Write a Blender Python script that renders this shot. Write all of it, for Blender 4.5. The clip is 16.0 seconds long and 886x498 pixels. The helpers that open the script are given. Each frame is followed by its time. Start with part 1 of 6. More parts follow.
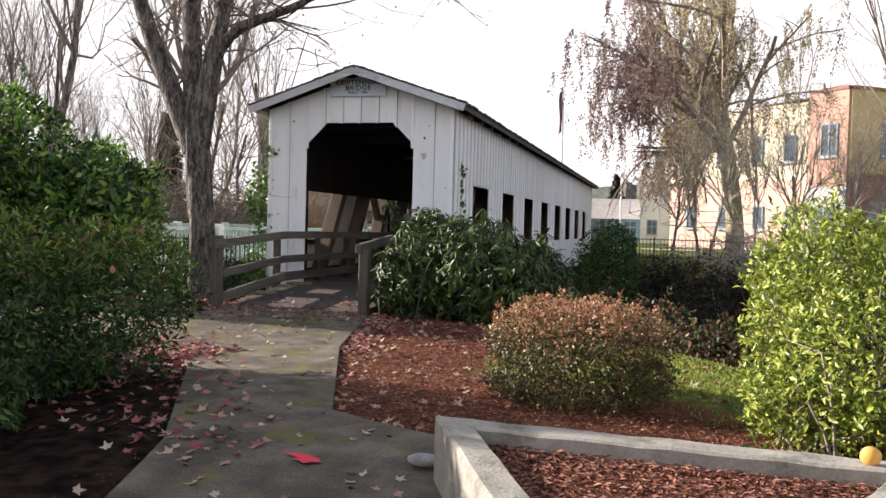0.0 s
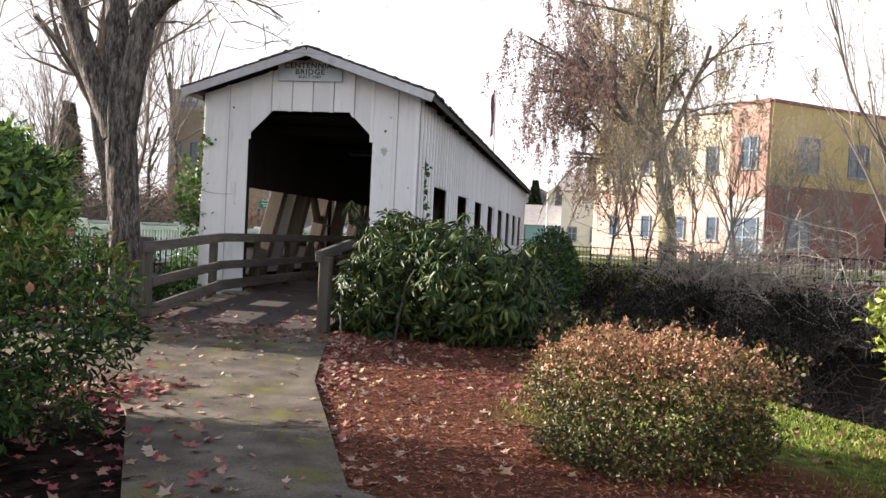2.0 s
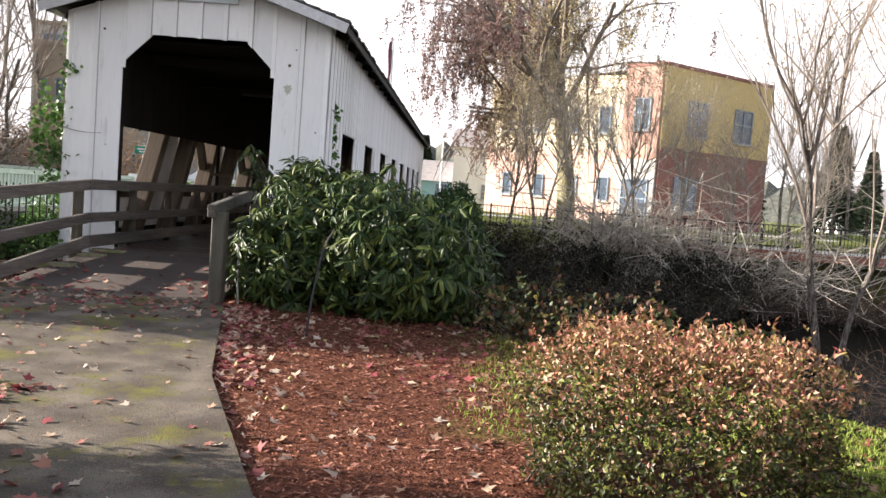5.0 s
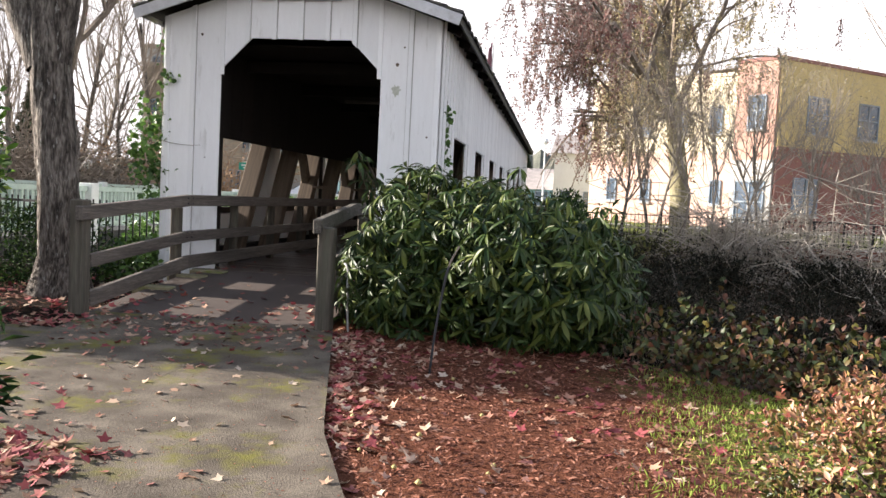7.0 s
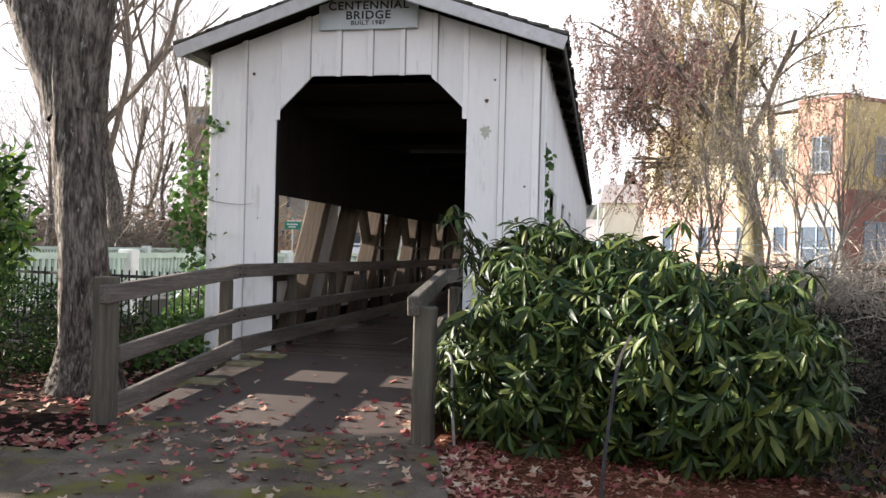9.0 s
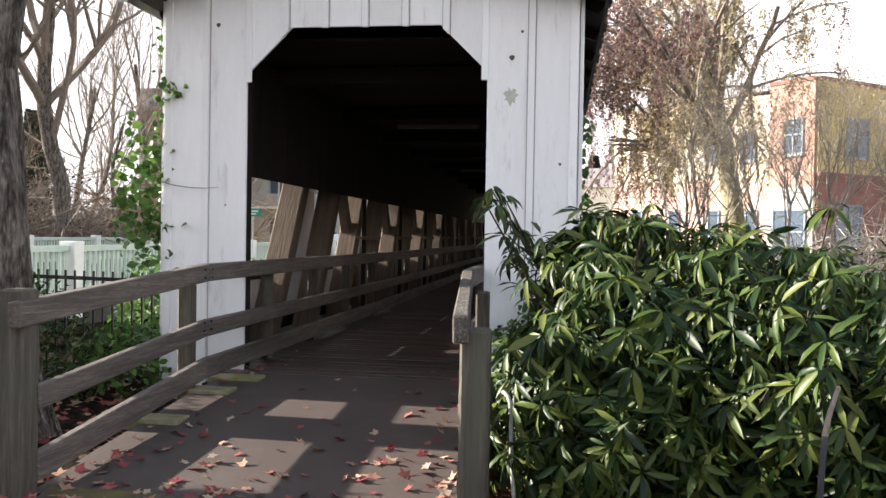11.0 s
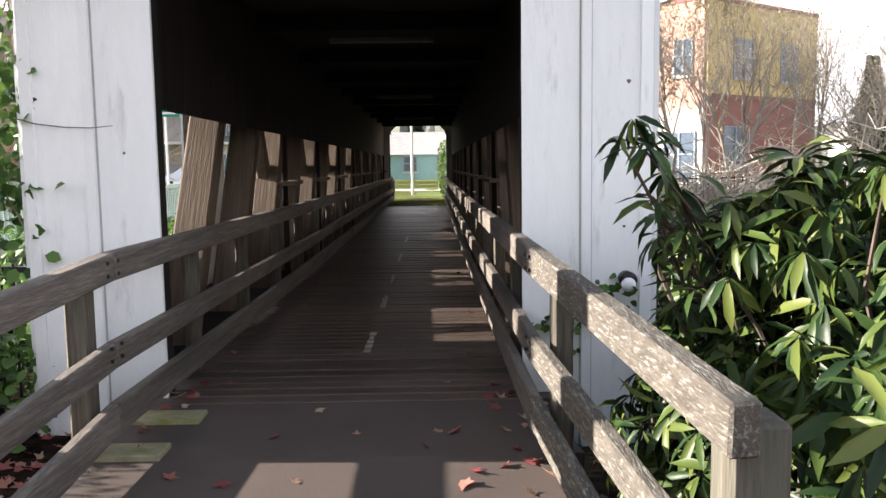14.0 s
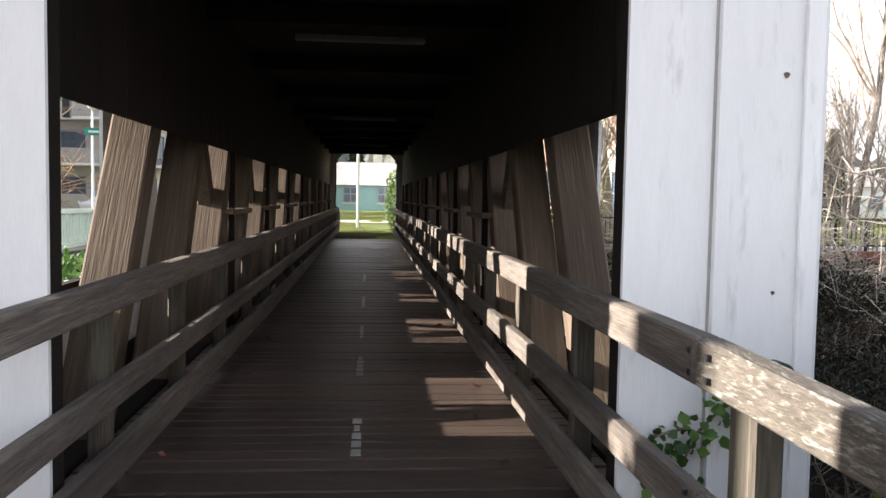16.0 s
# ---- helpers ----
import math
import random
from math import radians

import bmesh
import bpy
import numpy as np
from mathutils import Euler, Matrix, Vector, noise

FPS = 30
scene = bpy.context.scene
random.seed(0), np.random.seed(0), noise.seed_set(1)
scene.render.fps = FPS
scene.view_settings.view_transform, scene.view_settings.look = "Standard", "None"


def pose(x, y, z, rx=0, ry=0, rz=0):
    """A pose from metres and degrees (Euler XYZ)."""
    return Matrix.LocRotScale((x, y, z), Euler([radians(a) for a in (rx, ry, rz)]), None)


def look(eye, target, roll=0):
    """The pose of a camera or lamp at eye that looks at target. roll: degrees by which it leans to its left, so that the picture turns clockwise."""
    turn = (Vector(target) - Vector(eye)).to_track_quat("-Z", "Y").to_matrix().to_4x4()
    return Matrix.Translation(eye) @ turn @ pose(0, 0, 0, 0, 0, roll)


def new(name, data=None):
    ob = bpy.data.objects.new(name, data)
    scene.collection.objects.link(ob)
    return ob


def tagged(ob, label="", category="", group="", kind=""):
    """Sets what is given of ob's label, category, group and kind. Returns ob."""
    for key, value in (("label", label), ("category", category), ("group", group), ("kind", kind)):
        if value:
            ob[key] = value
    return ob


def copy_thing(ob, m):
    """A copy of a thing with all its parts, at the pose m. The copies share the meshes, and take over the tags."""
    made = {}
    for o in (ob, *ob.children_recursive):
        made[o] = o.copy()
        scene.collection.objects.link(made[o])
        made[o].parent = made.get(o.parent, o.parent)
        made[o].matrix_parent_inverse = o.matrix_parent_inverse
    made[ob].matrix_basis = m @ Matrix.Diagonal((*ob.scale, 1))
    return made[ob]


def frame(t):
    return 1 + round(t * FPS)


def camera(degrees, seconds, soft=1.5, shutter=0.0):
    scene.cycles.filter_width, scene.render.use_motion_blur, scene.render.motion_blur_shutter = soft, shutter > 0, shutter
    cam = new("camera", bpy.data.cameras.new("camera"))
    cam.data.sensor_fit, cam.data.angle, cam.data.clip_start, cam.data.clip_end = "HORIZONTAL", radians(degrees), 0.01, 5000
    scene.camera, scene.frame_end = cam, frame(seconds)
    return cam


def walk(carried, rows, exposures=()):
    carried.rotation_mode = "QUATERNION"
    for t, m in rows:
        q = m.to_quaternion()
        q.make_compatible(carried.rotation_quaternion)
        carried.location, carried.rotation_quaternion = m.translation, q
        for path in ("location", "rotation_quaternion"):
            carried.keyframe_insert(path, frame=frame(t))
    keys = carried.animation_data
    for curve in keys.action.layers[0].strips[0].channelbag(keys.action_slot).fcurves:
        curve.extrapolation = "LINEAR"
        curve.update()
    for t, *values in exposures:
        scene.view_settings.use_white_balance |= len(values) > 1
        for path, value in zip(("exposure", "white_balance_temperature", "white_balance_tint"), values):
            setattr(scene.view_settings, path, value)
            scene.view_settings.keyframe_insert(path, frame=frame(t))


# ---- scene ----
cam = camera(56.5, 16.0)
PATH = [
    (0, (5.431, -13.872, 1.089), (4.899, -11.944, 1.034), 1.6),
    (0.5, (5.124, -13.555, 1.079), (4.621, -11.62, 1.025), 1.6),
    (1, (4.755, -13.25, 1.096), (4.324, -11.298, 1.042), 2.0),
    (1.5, (4.47, -12.865, 1.096), (4.085, -10.903, 1.052), 2.8),
    (2, (4.247, -12.53, 1.097), (3.926, -10.556, 1.057), 2.8),
    (2.5, (3.994, -12.231, 1.142), (3.752, -10.246, 1.082), 2.4),
    (3, (3.847, -11.86, 1.146), (3.633, -9.872, 1.083), 2.7),
    (3.5, (3.738, -11.59, 1.119), (3.65, -9.593, 1.046), 2.5),
    (6, (3.536, -10.657, 1.026), (3.475, -8.665, 0.865), 5.3),
    (6.5, (3.406, -10.338, 0.99), (3.247, -8.352, 0.822), 4.6),
    (7, (3.26, -9.949, 1.044), (2.987, -7.972, 0.92), 2.9),
    (7.5, (3.017, -9.493, 1.111), (2.688, -7.521, 1.076), 1.7),
    (8, (2.801, -9.082, 1.133), (2.444, -7.114, 1.124), 1.9),
    (8.5, (2.575, -8.698, 1.101), (2.217, -6.73, 1.104), 1.3),
    (9, (2.379, -8.254, 1.111), (2.004, -6.289, 1.113), 1.4),
    (11.5, (1.465, -6.43, 1.214), (1.23, -4.444, 1.175), 1.6),
    (12, (1.322, -6.121, 1.295), (1.13, -4.131, 1.246), 2.2),
    (12.5, (1.113, -5.773, 1.316), (0.975, -3.779, 1.228), 0.9),
    (13, (0.902, -5.425, 1.407), (0.825, -3.432, 1.266), -0.2),
    (13.5, (0.742, -5.126, 1.296), (0.701, -3.134, 1.128), -2.1),
    (14, (0.52, -4.68, 1.308), (0.542, -2.69, 1.106), -0.8),
    (14.5, (0.319, -4.279, 1.313), (0.412, -2.287, 1.16), 0.2),
    (15, (0.24, -3.872, 1.344), (0.342, -1.878, 1.239), 1.0),
    (15.5, (0.167, -3.438, 1.323), (0.299, -1.446, 1.196), 0.7),
    (16, (0.085, -2.986, 1.284), (0.266, -0.998, 1.161), 1.0),
]
walk(cam, [(t, look(eye, target, roll)) for t, eye, target, roll in PATH],
     [(0, 1.46), (3.5, 1.7), (6, 1.76), (9, 1.86), (12.5, 2.13), (16, 2.35)])

# ---- world, sun ----
SUN = Vector((-1.0, 0.03, 0.345)).normalized()
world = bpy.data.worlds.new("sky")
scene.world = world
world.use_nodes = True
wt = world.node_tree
wt.nodes.clear()
sky = wt.nodes.new("ShaderNodeTexSky")
sky.sky_type, sky.sun_disc = "NISHITA", False
sky.sun_elevation, sky.sun_rotation = math.asin(SUN.z), math.atan2(SUN.x, SUN.y)
sky.air_density, sky.dust_density = 1.0, 2.5
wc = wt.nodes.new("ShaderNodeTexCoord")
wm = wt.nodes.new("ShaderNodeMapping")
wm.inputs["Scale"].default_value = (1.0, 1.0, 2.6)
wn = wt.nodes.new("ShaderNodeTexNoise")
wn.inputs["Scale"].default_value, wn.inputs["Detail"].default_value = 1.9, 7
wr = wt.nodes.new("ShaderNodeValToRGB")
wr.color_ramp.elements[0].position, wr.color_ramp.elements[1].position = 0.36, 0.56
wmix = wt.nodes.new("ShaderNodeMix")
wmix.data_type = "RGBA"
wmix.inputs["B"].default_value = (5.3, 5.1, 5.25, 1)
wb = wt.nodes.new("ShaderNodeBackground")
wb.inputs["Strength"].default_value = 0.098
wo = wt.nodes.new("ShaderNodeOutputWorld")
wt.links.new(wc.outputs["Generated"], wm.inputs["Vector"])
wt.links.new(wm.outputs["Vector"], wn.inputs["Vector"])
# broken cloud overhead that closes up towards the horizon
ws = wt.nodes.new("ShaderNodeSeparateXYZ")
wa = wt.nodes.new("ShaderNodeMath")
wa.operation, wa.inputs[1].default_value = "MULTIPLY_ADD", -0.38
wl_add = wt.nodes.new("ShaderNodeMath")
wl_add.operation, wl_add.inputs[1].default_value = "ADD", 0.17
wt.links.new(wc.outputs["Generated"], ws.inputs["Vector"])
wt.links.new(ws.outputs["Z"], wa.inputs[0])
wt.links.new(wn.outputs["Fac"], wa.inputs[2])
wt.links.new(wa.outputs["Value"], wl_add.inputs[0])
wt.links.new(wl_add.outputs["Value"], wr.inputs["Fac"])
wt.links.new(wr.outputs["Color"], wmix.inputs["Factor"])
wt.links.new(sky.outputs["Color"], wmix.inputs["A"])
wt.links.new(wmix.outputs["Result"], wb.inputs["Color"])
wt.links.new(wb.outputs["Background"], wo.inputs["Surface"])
lamp = bpy.data.lights.new("sun", "SUN")
lamp.energy, lamp.angle, lamp.color = 5.0, radians(0.6), (1.0, 0.905, 0.81)
sun = new("sun", lamp)
sun.matrix_world = look((-40, -4, 30), Vector((-40, -4, 30)) - SUN)

# ---- materials ----


def material(name, colors, scale=(1, 1, 1), freq=6.0, rough=0.75, bump=0.3, fine=40.0, dist=0.01, spread=0.35, metal=0.0, stain=None,
             stain_freq=1.2, stain_pos=(0.52, 0.66), island=False, obj=0.0, spec=0.3, through_light=0.0, shear=0.0):
    """Two-scale noise colour between the given tones, with relief; stain: a second tone in patches; island: a tone for each loose piece."""
    m = bpy.data.materials.new(name)
    m.use_nodes = True
    nt = m.node_tree
    b = nt.nodes["Principled BSDF"]
    b.inputs["Roughness"].default_value, b.inputs["Metallic"].default_value = rough, metal
    b.inputs["Specular IOR Level"].default_value = spec
    tc = nt.nodes.new("ShaderNodeTexCoord")
    mp = nt.nodes.new("ShaderNodeMapping")
    mp.inputs["Scale"].default_value = scale
    oi = nt.nodes.new("ShaderNodeObjectInfo")
    off = nt.nodes.new("ShaderNodeVectorMath")
    off.operation = "MULTIPLY_ADD"
    off.inputs[0].default_value = (17.0, 11.0, 23.0)
    nt.links.new(oi.outputs["Random"], off.inputs[1])
    nt.links.new(tc.outputs["Object"], off.inputs[2])
    if shear:
        # grain that follows a leaning timber
        sx, cx, sh = nt.nodes.new("ShaderNodeSeparateXYZ"), nt.nodes.new("ShaderNodeCombineXYZ"), nt.nodes.new("ShaderNodeMath")
        sh.operation = "MULTIPLY_ADD"
        sh.inputs[1].default_value = -shear
        nt.links.new(off.outputs["Vector"], sx.inputs["Vector"])
        nt.links.new(sx.outputs["Z"], sh.inputs[0])
        nt.links.new(sx.outputs["Y"], sh.inputs[2])
        nt.links.new(sx.outputs["X"], cx.inputs["X"])
        nt.links.new(sh.outputs["Value"], cx.inputs["Y"])
        nt.links.new(sx.outputs["Z"], cx.inputs["Z"])
        nt.links.new(cx.outputs["Vector"], mp.inputs["Vector"])
    else:
        nt.links.new(off.outputs["Vector"], mp.inputs["Vector"])
    n1 = nt.nodes.new("ShaderNodeTexNoise")
    n1.inputs["Scale"].default_value, n1.inputs["Detail"].default_value = freq, 6
    nt.links.new(mp.outputs["Vector"], n1.inputs["Vector"])
    n2 = nt.nodes.new("ShaderNodeTexNoise")
    n2.inputs["Scale"].default_value, n2.inputs["Detail"].default_value = fine, 4
    nt.links.new(mp.outputs["Vector"], n2.inputs["Vector"])
    ramp = nt.nodes.new("ShaderNodeValToRGB")
    els = ramp.color_ramp.elements
    k = len(colors)
    for i, c in enumerate(colors):
        if island:
            pos = i / max(1, k - 1)
        else:
            pos = 0.5 + spread * (i / max(1, k - 1) - 0.5)
        e = els[i] if i < 2 else els.new(pos)
        e.position, e.color = pos, (*c, 1)
    if island:
        g = nt.nodes.new("ShaderNodeNewGeometry")
        nt.links.new(g.outputs["Random Per Island"], ramp.inputs["Fac"])
    else:
        add = nt.nodes.new("ShaderNodeMath")
        add.operation = "MULTIPLY_ADD"
        add.inputs[1].default_value = 0.45
        sc = nt.nodes.new("ShaderNodeMath")
        sc.operation = "MULTIPLY"
        sc.inputs[1].default_value = 0.55
        nt.links.new(n1.outputs["Fac"], sc.inputs[0])
        nt.links.new(n2.outputs["Fac"], add.inputs[0])
        nt.links.new(sc.outputs["Value"], add.inputs[2])
        nt.links.new(add.outputs["Value"], ramp.inputs["Fac"])
    col = ramp.outputs["Color"]
    if stain:
        n3 = nt.nodes.new("ShaderNodeTexNoise")
        n3.inputs["Scale"].default_value, n3.inputs["Detail"].default_value = stain_freq, 8
        n3.inputs["Roughness"].default_value = 0.68
        nt.links.new(mp.outputs["Vector"], n3.inputs["Vector"])
        r3 = nt.nodes.new("ShaderNodeValToRGB")
        r3.color_ramp.elements[0].position, r3.color_ramp.elements[1].position = stain_pos
        nt.links.new(n3.outputs["Fac"], r3.inputs["Fac"])
        mx = nt.nodes.new("ShaderNodeMix")
        mx.data_type = "RGBA"
        mx.inputs["B"].default_value = (*stain, 1)
        nt.links.new(r3.outputs["Color"], mx.inputs["Factor"])
        nt.links.new(col, mx.inputs["A"])
        col = mx.outputs["Result"]
    if obj:
        hs = nt.nodes.new("ShaderNodeHueSaturation")
        mr = nt.nodes.new("ShaderNodeMapRange")
        mr.inputs["To Min"].default_value, mr.inputs["To Max"].default_value = 1 - obj, 1 + obj
        nt.links.new(oi.outputs["Random"], mr.inputs["Value"])
        nt.links.new(mr.outputs["Result"], hs.inputs["Value"])
        nt.links.new(col, hs.inputs["Color"])
        col = hs.outputs["Color"]
    nt.links.new(col, b.inputs["Base Color"])
    if bump:
        bp = nt.nodes.new("ShaderNodeBump")
        bp.inputs["Strength"].default_value, bp.inputs["Distance"].default_value = bump, dist
        nt.links.new(n2.outputs["Fac"], bp.inputs["Height"])
        nt.links.new(bp.outputs["Normal"], b.inputs["Normal"])
    if through_light:
        tr = nt.nodes.new("ShaderNodeBsdfTranslucent")
        ms = nt.nodes.new("ShaderNodeMixShader")
        ms.inputs["Fac"].default_value = through_light
        nt.links.new(col, tr.inputs["Color"])
        nt.links.new(b.outputs["BSDF"], ms.inputs[1])
        nt.links.new(tr.outputs["BSDF"], ms.inputs[2])
        nt.links.new(ms.outputs["Shader"], nt.nodes["Material Output"].inputs["Surface"])
    return m


WHITE = material("white_paint", [(0.79, 0.795, 0.80), (0.86, 0.87, 0.88)], (7, 7, 1.2), 3, 0.6, 0.25, 18, 0.004, 0.5, stain=(0.42, 0.41, 0.38),
                 stain_freq=1.3, stain_pos=(0.585, 0.86), obj=0.06)
JOINT = material("weathered_joint", [(0.30, 0.295, 0.28), (0.50, 0.49, 0.47)], (6, 6, 1.5), 3, 0.8, 0.3, 20, 0.004, 0.6)
TRIM = material("grey_white_trim", [(0.50, 0.51, 0.53), (0.66, 0.67, 0.69)], (3, 3, 3), 3, 0.6, 0.2, 30, 0.004, stain=(0.3, 0.29, 0.27), stain_pos=(0.55, 0.8))
SIGNM = material("sign_paint", [(0.50, 0.56, 0.60), (0.60, 0.66, 0.70)], (2, 2, 2), 4, 0.55, 0.1, 40, 0.002)
INK = material("black_paint", [(0.03, 0.03, 0.034), (0.06, 0.06, 0.065)], rough=0.8, bump=0, spec=0.1)
WOODX = material("weathered_wood_across", [(0.036, 0.026, 0.022), (0.115, 0.084, 0.066)], (0.9, 16, 16), 3, 0.46, 0.6, 14, 0.006, 0.55, obj=0.28,
                 stain=(0.03, 0.028, 0.027), stain_freq=0.5, stain_pos=(0.5, 0.75))
WOODY = material("weathered_rail_wood", [(0.056, 0.047, 0.041), (0.135, 0.116, 0.101), (0.27, 0.238, 0.21)], (16, 0.8, 16), 3, 0.8, 0.8, 12, 0.006, 0.6, obj=0.16,
                 stain=(0.055, 0.048, 0.042), stain_freq=0.6, stain_pos=(0.48, 0.70))
LICHEN = material("lichened_rail_wood", [(0.035, 0.030, 0.025), (0.085, 0.074, 0.062), (0.155, 0.138, 0.118)], (16, 3.0, 16), 2.4, 0.88, 0.9, 9, 0.006, 0.55, obj=0.1,
                  stain=(0.22, 0.215, 0.19), stain_freq=5.5, stain_pos=(0.53, 0.64))
WOODZ = material("weathered_post_wood", [(0.042, 0.037, 0.030), (0.095, 0.083, 0.067), (0.19, 0.165, 0.135)], (11, 11, 0.9), 2.2, 0.85, 0.9, 7, 0.008, 0.5, obj=0.16,
                 stain=(0.10, 0.10, 0.075), stain_freq=0.7, stain_pos=(0.50, 0.70))
TRUSS = material("rough_sawn_timber", [(0.05, 0.037, 0.027), (0.11, 0.082, 0.06), (0.23, 0.178, 0.13)], (18, 18, 0.7), 1.8, 0.85, 0.5, 5, 0.010, 0.85, obj=0.2, shear=0.62, stain=(0.07, 0.05, 0.038), stain_freq=0.7, stain_pos=(0.52, 0.74))
# interior shade is put into this near-black wood colour
SHADEWOOD = material("shade_dark_boards", [(0.006, 0.004, 0.0033), (0.016, 0.011, 0.0085)], (14, 14, 1), 3, 0.85, 0.5, 14, 0.006, 0.6, obj=0.25)
SHAKE = material("mossy_roof_shakes", [(0.05, 0.05, 0.05), (0.13, 0.125, 0.12)], (10, 2, 10), 3, 0.9, 0.7, 16, 0.01, 0.5, stain=(0.10, 0.11, 0.05), stain_pos=(0.5, 0.7), obj=0.3)
FELT = material("worn_ramp_surface", [(0.056, 0.043, 0.038), (0.095, 0.075, 0.065)], (1, 1, 1), 2, 0.7, 0.5, 180, 0.003, 0.5, stain=(0.10, 0.088, 0.075), stain_pos=(0.55, 0.8))
BLOCK = material("mossy_plank_end", [(0.20, 0.18, 0.11), (0.34, 0.31, 0.20)], (4, 12, 4), 4, 0.85, 0.6, 30, 0.004, stain=(0.18, 0.20, 0.05))
CONCRETE = material("old_path_concrete", [(0.055, 0.043, 0.032), (0.105, 0.086, 0.066), (0.185, 0.155, 0.12)], (1, 1, 1), 3.0, 0.9, 0.9, 130, 0.009, 0.22,
                    stain=(0.135, 0.125, 0.022), stain_freq=2.1, stain_pos=(0.53, 0.67))
KERB = material("planter_concrete", [(0.17, 0.155, 0.135), (0.38, 0.35, 0.31)], (1, 1, 1), 5, 0.9, 0.7, 60, 0.006, 0.5, stain=(0.12, 0.115, 0.085), stain_freq=4, stain_pos=(0.50, 0.66))
MULCH = material("red_bark_mulch", [(0.05, 0.019, 0.012), (0.20, 0.082, 0.050)], (1, 1, 1), 30, 0.95, 1.0, 90, 0.02, 0.5, spec=0.04)
CHIP = material("bark_chips", [(0.07, 0.024, 0.015), (0.18, 0.068, 0.042), (0.26, 0.105, 0.068), (0.33, 0.165, 0.115)], rough=0.95, bump=0, island=True)
BARK = material("furrowed_tree_bark", [(0.05, 0.042, 0.036), (0.165, 0.142, 0.124), (0.32, 0.285, 0.25)], (9, 9, 2.0), 1.5, 0.95, 1.0, 5.5, 0.14, 0.20, stain=(0.40, 0.39, 0.36), stain_freq=2.6, stain_pos=(0.59, 0.64))
TWIG = material("bare_twigs", [(0.13, 0.105, 0.085), (0.28, 0.235, 0.195)], (4, 4, 1), 3, 0.9, 0.4, 20, 0.01)
# paler than PALETWIG: the sun on these stems is put into the colour
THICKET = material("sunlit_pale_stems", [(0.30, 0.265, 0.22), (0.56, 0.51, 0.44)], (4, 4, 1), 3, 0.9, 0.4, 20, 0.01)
PALETWIG = material("pale_twigs", [(0.17, 0.145, 0.12), (0.36, 0.32, 0.27)], (4, 4, 1), 3, 0.9, 0.4, 20, 0.01)
RUSTTWIG = material("russet_twigs", [(0.20, 0.12, 0.07), (0.36, 0.24, 0.15)], (4, 4, 1), 3, 0.9, 0.4, 20, 0.01)
RHODO = material("rhododendron_leaves", [(0.008, 0.020, 0.007), (0.016, 0.036, 0.010), (0.034, 0.060, 0.014), (0.055, 0.082, 0.018), (0.105, 0.125, 0.030)], rough=0.42, bump=0.1, island=True, spec=0.22, through_light=0.12)
# sun on the hedge top is put into these lighter greens, beside some bronze
JUNTOP = material("juniper_sunlit_bronze_tips", [(0.025, 0.065, 0.012), (0.05, 0.11, 0.018), (0.09, 0.16, 0.028), (0.16, 0.21, 0.04), (0.17, 0.09, 0.045)], rough=0.6, bump=0, island=True, through_light=0.2)
# leaf colour taken near black to carry the shade of the bank
BRUSH = material("shaded_river_brush_leaves", [(0.006, 0.008, 0.004), (0.013, 0.016, 0.008), (0.022, 0.022, 0.012), (0.034, 0.026, 0.018)], rough=0.85, bump=0, island=True)
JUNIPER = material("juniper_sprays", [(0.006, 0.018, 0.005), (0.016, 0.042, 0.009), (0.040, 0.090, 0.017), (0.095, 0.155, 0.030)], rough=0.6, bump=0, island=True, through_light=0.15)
LAUREL = material("laurel_leaves", [(0.014, 0.038, 0.010), (0.028, 0.075, 0.016), (0.065, 0.145, 0.028), (0.15, 0.26, 0.045), (0.30, 0.42, 0.07)], rough=0.30, bump=0, island=True, spec=0.5, through_light=0.42)
AZALEA = material("azalea_leaves", [(0.13, 0.11, 0.03), (0.32, 0.24, 0.08), (0.22, 0.10, 0.055), (0.38, 0.20, 0.11), (0.48, 0.24, 0.15), (0.56, 0.36, 0.23), (0.42, 0.09, 0.085)], rough=0.42, bump=0, island=True, spec=0.4, through_light=0.22)
AZALEAG = material("azalea_lower_leaves", [(0.016, 0.022, 0.008), (0.035, 0.048, 0.012), (0.075, 0.095, 0.022), (0.17, 0.18, 0.04), (0.11, 0.055, 0.032), (0.05, 0.026, 0.018)], rough=0.42, bump=0, island=True, spec=0.4, through_light=0.2)
YELLOW = material("yellow_green_leaves", [(0.06, 0.09, 0.018), (0.17, 0.23, 0.035), (0.32, 0.38, 0.06), (0.52, 0.53, 0.13)], rough=0.4, bump=0, island=True, spec=0.5, through_light=0.35)
BRAMBLE = material("bramble_leaves", [(0.02, 0.03, 0.01), (0.045, 0.06, 0.018), (0.10, 0.085, 0.02), (0.12, 0.05, 0.03), (0.06, 0.03, 0.02)], rough=0.5, bump=0, island=True, through_light=0.2)
IVY = material("ivy_leaves", [(0.03, 0.07, 0.018), (0.065, 0.13, 0.028), (0.12, 0.21, 0.045)], rough=0.4, bump=0, island=True, through_light=0.3)
OLIVE = material("hanging_ivy_foliage", [(0.28, 0.24, 0.13), (0.42, 0.37, 0.21), (0.54, 0.46, 0.29), (0.46, 0.34, 0.22)], rough=0.7, bump=0, island=True, through_light=0.45)
MAROON = material("maroon_leaves", [(0.16, 0.075, 0.068), (0.23, 0.12, 0.105), (0.29, 0.20, 0.17), (0.30, 0.24, 0.21)], rough=0.7, bump=0, island=True, through_light=0.3)
